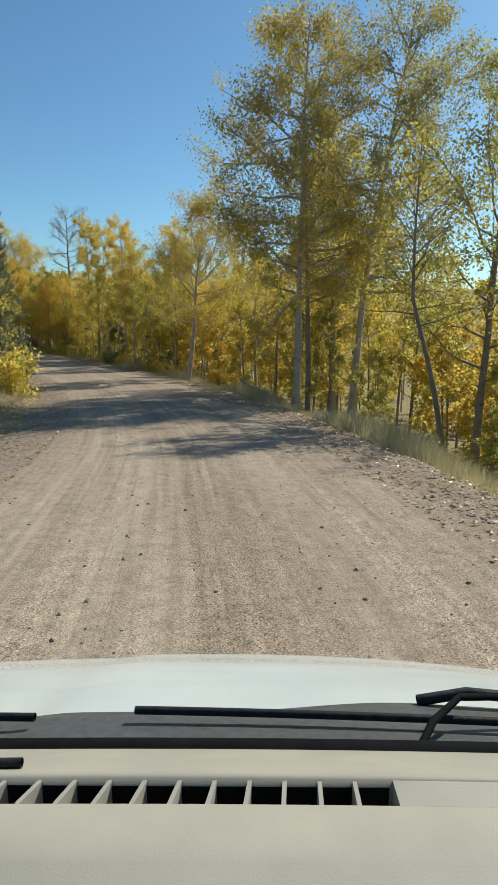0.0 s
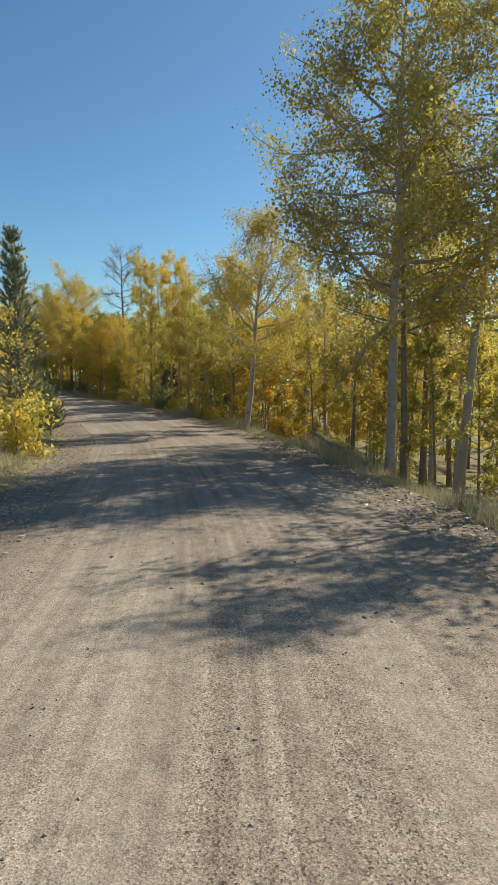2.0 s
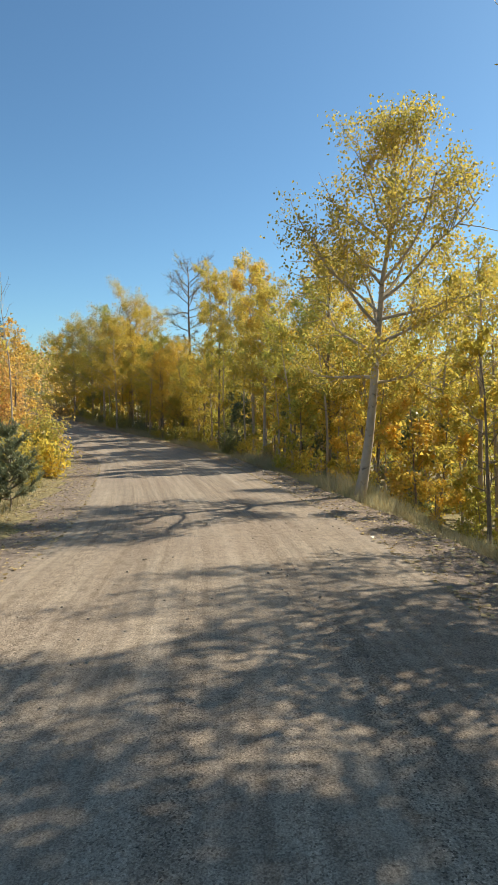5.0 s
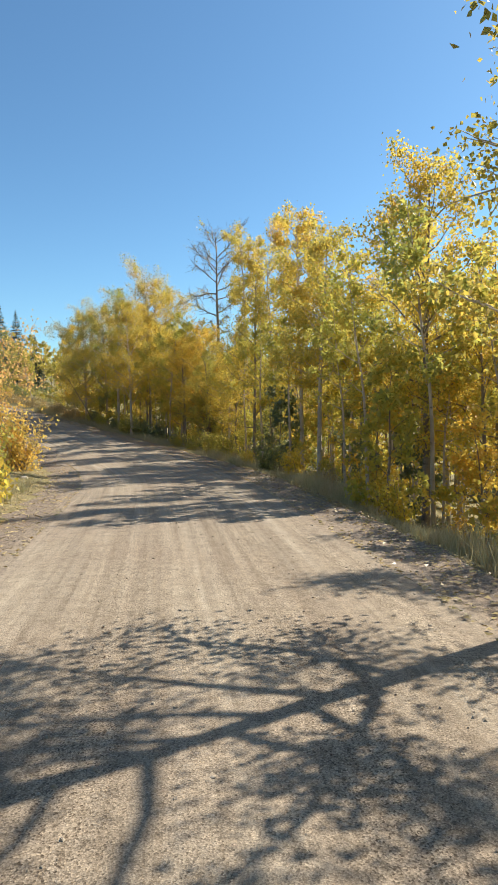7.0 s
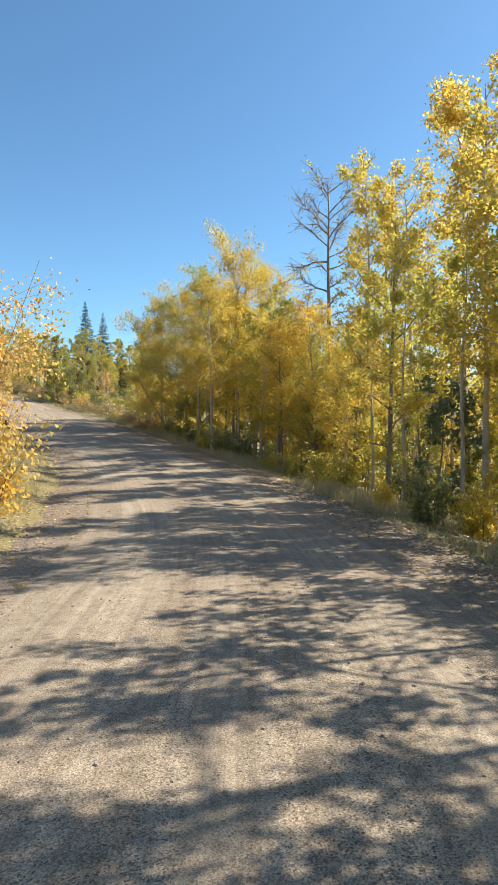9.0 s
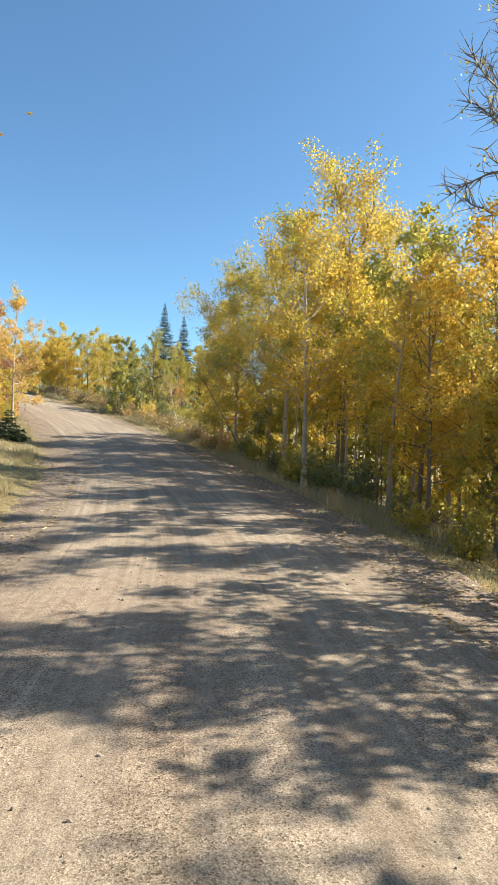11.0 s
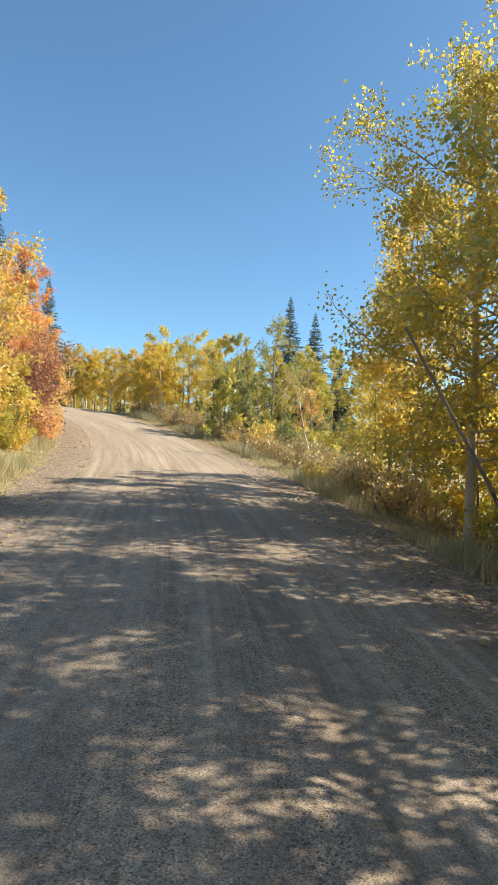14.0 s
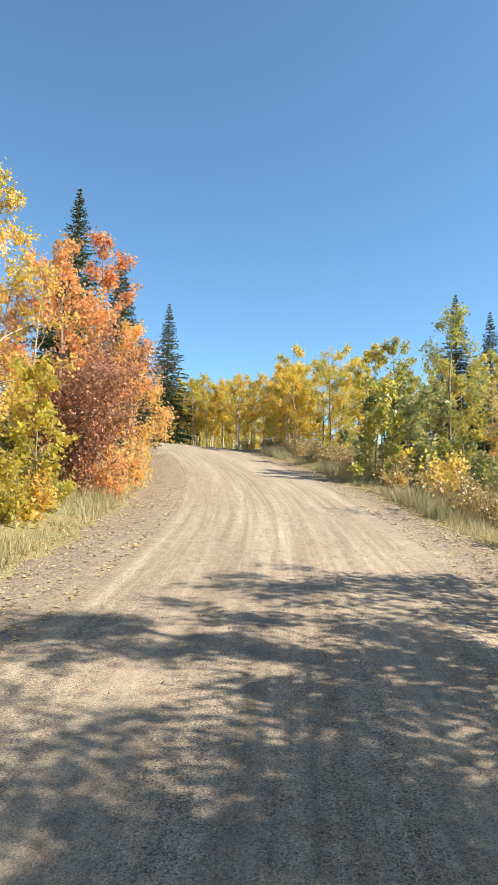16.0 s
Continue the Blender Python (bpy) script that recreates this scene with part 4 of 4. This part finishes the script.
v, f = far_woods(75, 900)
tagged(mesh_ob("distant_woods", v, f, GOLD), "distant hills covered with golden aspens", "woods", kind="stuff")
def blades(count, s0, s1, l0, l1, tall, seed):
    """Grass blades in tufts along a verge."""
    r = np.random.RandomState(seed)
    ts, tl = r.uniform(s0, s1, count // 14), l0 + (l1 - l0) * r.uniform(0, 1, count // 14) ** 1.4
    k = r.randint(0, len(ts), count)
    x, y = on_road(ts[k] + r.normal(0, 0.09, count), tl[k] + r.normal(0, 0.09, count))
    z = land(x, y)
    h = tall * r.uniform(0.35, 1.15, count) * (0.6 + 0.4 * np.sin(ts[k] * 0.7))
    a = r.uniform(0, 6.283, count)
    w = 0.004 + 0.005 * r.uniform(0, 1, count)
    lx, ly = r.normal(0, 0.32, count) * h, r.normal(0, 0.32, count) * h
    p = np.stack([x, y, z - 0.02], 1)
    side = np.stack([np.cos(a) * w, np.sin(a) * w, 0 * a], 1)
    top = np.stack([lx, ly, h], 1)
    v = np.stack([p - side, p + side, p + top], 1).reshape(-1, 3)
    return v, np.arange(3 * count).reshape(-1, 3)


for nm, args in (("verge_grass", (60000, 2, 80, 3.35, 6.0, 0.45, 71)), ("verge_grass", (30000, 5, 40, 3.6, 6.2, 0.62, 76)), ("verge_grass", (38000, 8, 74, -3.5, -7.5, 0.34, 72)), ("verge_grass", (52000, 68, 100, -3.6, -6.8, 0.42, 73)), ("verge_grass", (36000, 66, 106, 3.5, 5.6, 0.62, 74))):
    v, f = blades(*args)
    tagged(mesh_ob(nm, v, f, STRAW), "dry straw-coloured grass along the road's edge", "grass", kind="stuff")


def pebbles(count, seed, berm=False):
    """Loose stones: scattered over the road, or thick along its two edges."""
    r = np.random.RandomState(seed)
    s = 1.5 + 88 * r.uniform(0, 1, count) ** 1.1
    if berm:
        lat = np.sign(r.normal(size=count)) * r.normal(3.15, 0.24, count)
        lat = np.where(lat < 0, lat - np.interp(s, [64, 76, 96, 104], [0, 0.4, 0.4, 0.2]) * r.uniform(0, 1, count), lat)
        k = 0.009 + 0.026 * r.uniform(0, 1, count) ** 3
    else:
        lat = np.where(r.uniform(0, 1, count) < 0.3, np.sign(r.normal(size=count)) * r.normal(2.9, 0.35, count), r.uniform(-3.2, 3.2, count))
        k = 0.006 + 0.016 * r.uniform(0, 1, count) ** 4
    x, y = on_road(s, lat)
    over = np.abs(lat) - np.where(lat < 0, np.interp(s, [64, 76, 96, 104], [0, 0.4, 0.4, 0.2]), 0) - 3.25
    z = np.interp(s, ROAD_S, ROAD[:, 2]) + 0.05 - 0.006 * np.minimum(np.abs(lat), 3.4) ** 2
    z = np.where(over > 0, np.maximum(land(x, y), z - over * 0.75), z)
    a = np.linspace(0, 6.283, 5, endpoint=False)
    shape = np.vstack([np.stack([np.cos(a), np.sin(a), 0 * a - 0.2], 1), np.stack([0.55 * np.cos(a + 0.5), 0.55 * np.sin(a + 0.5), 0 * a + 0.5], 1)])
    v = shape[None] * r.uniform(0.65, 1.3, (count, 10, 1)) * k[:, None, None] * r.uniform(0.7, 1.3, (count, 1, 3))
    f = np.array([(i, (i + 1) % 5, 5 + i) for i in range(5)] + [((i + 1) % 5, 5 + (i + 1) % 5, 5 + i) for i in range(5)] + [(5, 6, 7), (5, 7, 8), (5, 8, 9)])
    c, sn = np.cos(s * 91)[:, None], np.sin(s * 91)[:, None]
    v = np.stack([v[..., 0] * c - v[..., 1] * sn, v[..., 0] * sn + v[..., 1] * c, v[..., 2]], -1) + np.stack([x, y, z], 1)[:, None]
    return v.reshape(-1, 3), (f[None] + 10 * np.arange(count)[:, None, None]).reshape(-1, 3)


v, f = pebbles(12000, 81)
tagged(mesh_ob("road_stones", v, f, STONE), "loose brown and grey stones scattered on the gravel", "stones", kind="stuff")
v, f = pebbles(7500, 82, True)
tagged(mesh_ob("edge_stones", v, f, STONE), "coarser loose stones heaped along the road's edges", "stones", kind="stuff")


def litter(count, seed):
    r = np.random.RandomState(seed)
    s = r.uniform(3, 100, count)
    lat = np.sign(r.uniform(-0.6, 1, count)) * np.maximum(2.2, 3.0 + r.normal(0.35, 0.75, count))
    x, y = on_road(s, lat)
    over = np.clip(np.abs(lat) - np.where(lat < 0, np.interp(s, [64, 76, 96, 104], [0, 0.4, 0.4, 0.2]), 0) - 3.25, 0, 1)
    zr = np.interp(s, ROAD_S, ROAD[:, 2]) + 0.055 - 0.006 * np.minimum(np.abs(lat), 3.4) ** 2 - over * 0.75
    z = np.maximum(land(x, y), zr) + 0.015
    v, f = leaves(np.stack([x, y, z], 1), 0.062, r, 0.0)
    v = v.reshape(-1, 3, 3)
    v[..., 2] = z[:, None] + (v[..., 2] - z[:, None]) * 0.3
    return v.reshape(-1, 3), f


v, f = litter(46000, 91)
tagged(mesh_ob("fallen_leaves", v, f, LITTER), "fallen yellow and brown leaves along the verges", "leaves", kind="stuff")

# ---- the vehicle: its bonnet, wipers and dashboard, standing where the drive begins ----
WHITE_PAINT, pnt, pb = material("white_car_paint", 0.25)
pb.inputs["Coat Weight"].default_value = 0.6
pnt.links.new(ramp(pnt, noise_tex(pnt, coords(pnt), 3.0, 3), [(0.3, (0.55, 0.60, 0.595)), (0.7, (0.62, 0.67, 0.66))]), pb.inputs["Base Color"])
BLACK_PLASTIC = make_plain("black_plastic", [(0.3, (0.018, 0.019, 0.02)), (0.7, (0.035, 0.036, 0.038))], 60.0, 0.5, 0.15)
GREY_PLASTIC = make_plain("grey_plastic", [(0.3, (0.07, 0.075, 0.075)), (0.7, (0.11, 0.115, 0.115))], 60.0, 0.45, 0.1)
BEIGE, bnt, bb = material("beige_dashboard", 0.6)
bnt.links.new(ramp(bnt, noise_tex(bnt, coords(bnt), 9.0, 3), [(0.3, (0.31, 0.29, 0.24)), (0.7, (0.36, 0.335, 0.275))]), bb.inputs["Base Color"])
bump(bnt, bb, noise_tex(bnt, coords(bnt), 420.0, 2), 0.12, 0.002)
# black of the seal and wiper arm; also colours in the vent slot's shade
SEAL_AND_SHADE = make_plain("black_seal_and_vent_shade", [(0.3, (0.004, 0.004, 0.005)), (0.7, (0.009, 0.009, 0.010))], 30.0, 0.85, 0.0)
for trim in (SEAL_AND_SHADE, BLACK_PLASTIC):
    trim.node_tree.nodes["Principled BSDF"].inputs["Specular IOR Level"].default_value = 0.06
RUBBER = make_plain("tyre_rubber", [(0.3, (0.02, 0.02, 0.02)), (0.7, (0.05, 0.047, 0.043))], 40.0, 0.9)


def part(name, bm, mat, parent, label="", smooth=True):
    me = bpy.data.meshes.new(name)
    bmesh.ops.recalc_face_normals(bm, faces=bm.faces)
    bm.to_mesh(me)
    bm.free()
    for p in me.polygons:
        p.use_smooth = smooth
    me.materials.append(mat)
    ob = new(name, me)
    ob.parent = parent
    if label:
        ob["label"] = label
    return ob


def sheet_part(name, xs, ys, height, thick, mat, parent, label="", place=None):
    """A curved panel of some thickness over a grid of x and y."""
    bm = bmesh.new()
    rows = [[[bm.verts.new((x, place(x, y) if place else y, height(x, y) - d)) for x in xs] for y in ys] for d in (0, thick)]
    ny, nx = len(ys), len(xs)
    for d in (0, 1):
        for j in range(ny - 1):
            for i in range(nx - 1):
                bm.faces.new((rows[d][j][i], rows[d][j][i + 1], rows[d][j + 1][i + 1], rows[d][j + 1][i]))
    rim = [(0, i) for i in range(nx)] + [(j, nx - 1) for j in range(1, ny)] + [(ny - 1, i) for i in range(nx - 2, -1, -1)] + [(j, 0) for j in range(ny - 2, 0, -1)]
    for (a, b), (c, d) in zip(rim, rim[1:] + rim[:1]):
        bm.faces.new((rows[0][a][b], rows[0][c][d], rows[1][c][d], rows[1][a][b]))
    return part(name, bm, mat, parent, label)


def bar(name, points, radius, mat, parent, label="", sides=8):
    v, f = tube(points, [radius] * len(points), sides)
    ob = mesh_ob(name, v, f, mat, parent, True)
    if label:
        ob["label"] = label
    return ob


def vehicle():
    car = tagged(new("car"), "white car front with black wipers and a beige dashboard", "car")

    def hood_z(x, y):
        z = np.interp(y, [0.70, 0.82, 1.0, 1.12, 1.2, 1.25, 1.32, 1.5, 1.62], [1.075, 1.05, 0.99, 0.945, 0.912, 0.882, 0.84, 0.74, 0.68])
        crease = 0.010 / (1 + math.exp(-(x + 0.31) * 60))
        return float(z) - 0.010 + crease - (0.085 * x * x if x > 0 else 0.04 * x * x)

    def edge(x):
        u = min(1, max(0, (x + 0.05) / 0.32))
        return 0.835 + 0.065 * u * u * (3 - 2 * u)

    xs = np.linspace(-0.86, 0.86, 60)
    sheet_part("hood", xs, np.linspace(0.72, 1.62, 40), hood_z, 0.03, WHITE_PAINT, car, "white painted bonnet")
    sheet_part("cowl", xs, np.linspace(0, 1, 9), lambda x, v: 1.108 + (hood_z(x, edge(x)) + 0.008 - 1.108) * v - 0.02 * x * x * (1 - v), 0.02, GREY_PLASTIC, car, "grey plastic cowl", lambda x, v: 0.66 + v * (edge(x) - 0.66))
    bar("windshield_seal", [(x, 0.668, 1.105 - 0.03 * x * x) for x in np.linspace(-0.84, 0.84, 24)], 0.026, SEAL_AND_SHADE, car, "black rubber seal", 10)
    dash = sheet_part("dashboard", np.linspace(-0.82, 0.82, 40), [0.16, 0.2, 0.3, 0.40, 0.4585], lambda x, y: 1.232 - 0.10 * max(0, 0.40 - y) - 0.03 * x * x, 0.03, BEIGE, car, "beige dashboard top")
    sheet_part("dashboard_rim", np.linspace(-0.82, 0.82, 40), [0.4885, 0.52, 0.58, 0.648], lambda x, y: 1.232 - 0.60 * max(0, y - 0.4885) - 0.03 * x * x, 0.03, BEIGE, dash, "beige front edge")
    sheet_part("vent_side", np.linspace(0.135, 0.82, 14), [0.4586, 0.47, 0.4884], lambda x, y: 1.232 - 0.03 * x * x, 0.03, BEIGE, dash).data.polygons.foreach_set("use_smooth", [False] * 82)
    # the slot's shade is coloured in: black floor, plus an added black back sheet
    vent = sheet_part("vent", np.linspace(-0.82, 0.134, 30), [0.4593, 0.47, 0.4877], lambda x, y: 1.13, 0.01, SEAL_AND_SHADE, dash, "defroster vent slot, its shade coloured in black")
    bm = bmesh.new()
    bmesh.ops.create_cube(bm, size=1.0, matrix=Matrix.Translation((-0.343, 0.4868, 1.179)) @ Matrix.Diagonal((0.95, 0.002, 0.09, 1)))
    part("vent_shade_wall", bm, SEAL_AND_SHADE, dash, "added black sheet for the vent slot's shade", smooth=False)
    for k in range(27):
        x = 0.100 - 0.0325 * k
        bm = bmesh.new()
        bmesh.ops.create_cube(bm, size=1.0, matrix=Matrix.Translation((x, 0.4735, 1.206 - 0.03 * x * x)) @ Matrix.Rotation(radians(min(30, 80 * (0.10 - x))), 4, "Z").inverted() @ Matrix.Diagonal((0.004, 0.030, 0.050, 1)))
        part("slat", bm, BEIGE, vent, smooth=False)
    for side, x0, x1, px in ((1, -0.16, 0.62, 0.22), (-1, -0.80, -0.13, -0.55)):
        wiper = new("wiper")
        wiper.parent = car
        blade_y = lambda x: 0.795 - 0.03 * (x - x0)
        bar("blade", [(x, blade_y(x), 1.084 - 0.03 * x * x) for x in np.linspace(x0, x1 if side > 0 else -0.30, 12)], 0.006, BLACK_PLASTIC, wiper, "black wiper blade")
        if side > 0:
            bar("arm", [(px, 0.68, 1.115), (px + 0.03, 0.73, 1.115), (px + 0.09, 0.80, 1.105), (0.62, 0.86, 1.07)], 0.0055, SEAL_AND_SHADE, wiper, "black wiper arm")
            bar("pivot", [(0.28, 0.90, 1.03), (0.36, 0.90, 1.045), (0.46, 0.90, 1.035), (0.56, 0.90, 1.012)], 0.009, BLACK_PLASTIC, wiper)
    bar("tab", [(-0.30, 0.535, 1.2065), (-0.26, 0.535, 1.2075), (-0.222, 0.535, 1.2085)], 0.005, BLACK_PLASTIC, dash, "small black plastic tab")
    # fenders, nose and bulkhead under the bonnet
    for sx in (-1, 1):
        prof = [(0.16, 0.30), (0.16, 1.16), (0.66, 1.07), (0.82, 1.0), (1.2, 0.86), (1.62, 0.62), (1.72, 0.52), (1.74, 0.30), (1.56, 0.28)]
        prof += [(1.20 + 0.36 * math.cos(a), 0.30 + 0.36 * math.sin(a)) for a in np.linspace(0.05, math.pi - 0.05, 12)] + [(0.80, 0.28)]
        bm = bmesh.new()
        a = [bm.verts.new((sx * 0.87, y, z)) for y, z in prof]
        b = [bm.verts.new((sx * 0.84, y, z)) for y, z in prof]
        bm.faces.new(a), bm.faces.new(b)
        for i in range(len(prof)):
            j = (i + 1) % len(prof)
            bm.faces.new((a[i], a[j], b[j], b[i]))
        part("fender", bm, WHITE_PAINT, car, smooth=False)
        wheel = new("wheel")
        wheel.parent = car
        v, f = tube([(sx * 0.62, 1.2, 0.30), (sx * 0.64, 1.2, 0.30), (sx * 0.81, 1.2, 0.30), (sx * 0.83, 1.2, 0.30)], [0.27, 0.315, 0.315, 0.27], 28)
        mesh_ob("tyre", v, f, RUBBER, wheel, True)
        v, f = tube([(sx * 0.64, 1.2, 0.30), (sx * 0.80, 1.2, 0.30), (sx * 0.805, 1.2, 0.30)], [0.26, 0.24, 0.02], 24)
        mesh_ob("rim", v, f, GREY_PLASTIC, wheel, True)
    sheet_part("bumper", np.linspace(-0.84, 0.84, 20), [1.60, 1.66, 1.70, 1.74], lambda x, y: 0.66 - 1.6 * (y - 1.60) - 0.05 * x * x, 0.22, WHITE_PAINT, car)
    sheet_part("bulkhead", [-0.84, 0.84], [0.58, 0.62], lambda x, y: 1.06, 0.78, BLACK_PLASTIC, car)
    car.matrix_basis = pose(0, 0, 0)
    return car


vehicle()
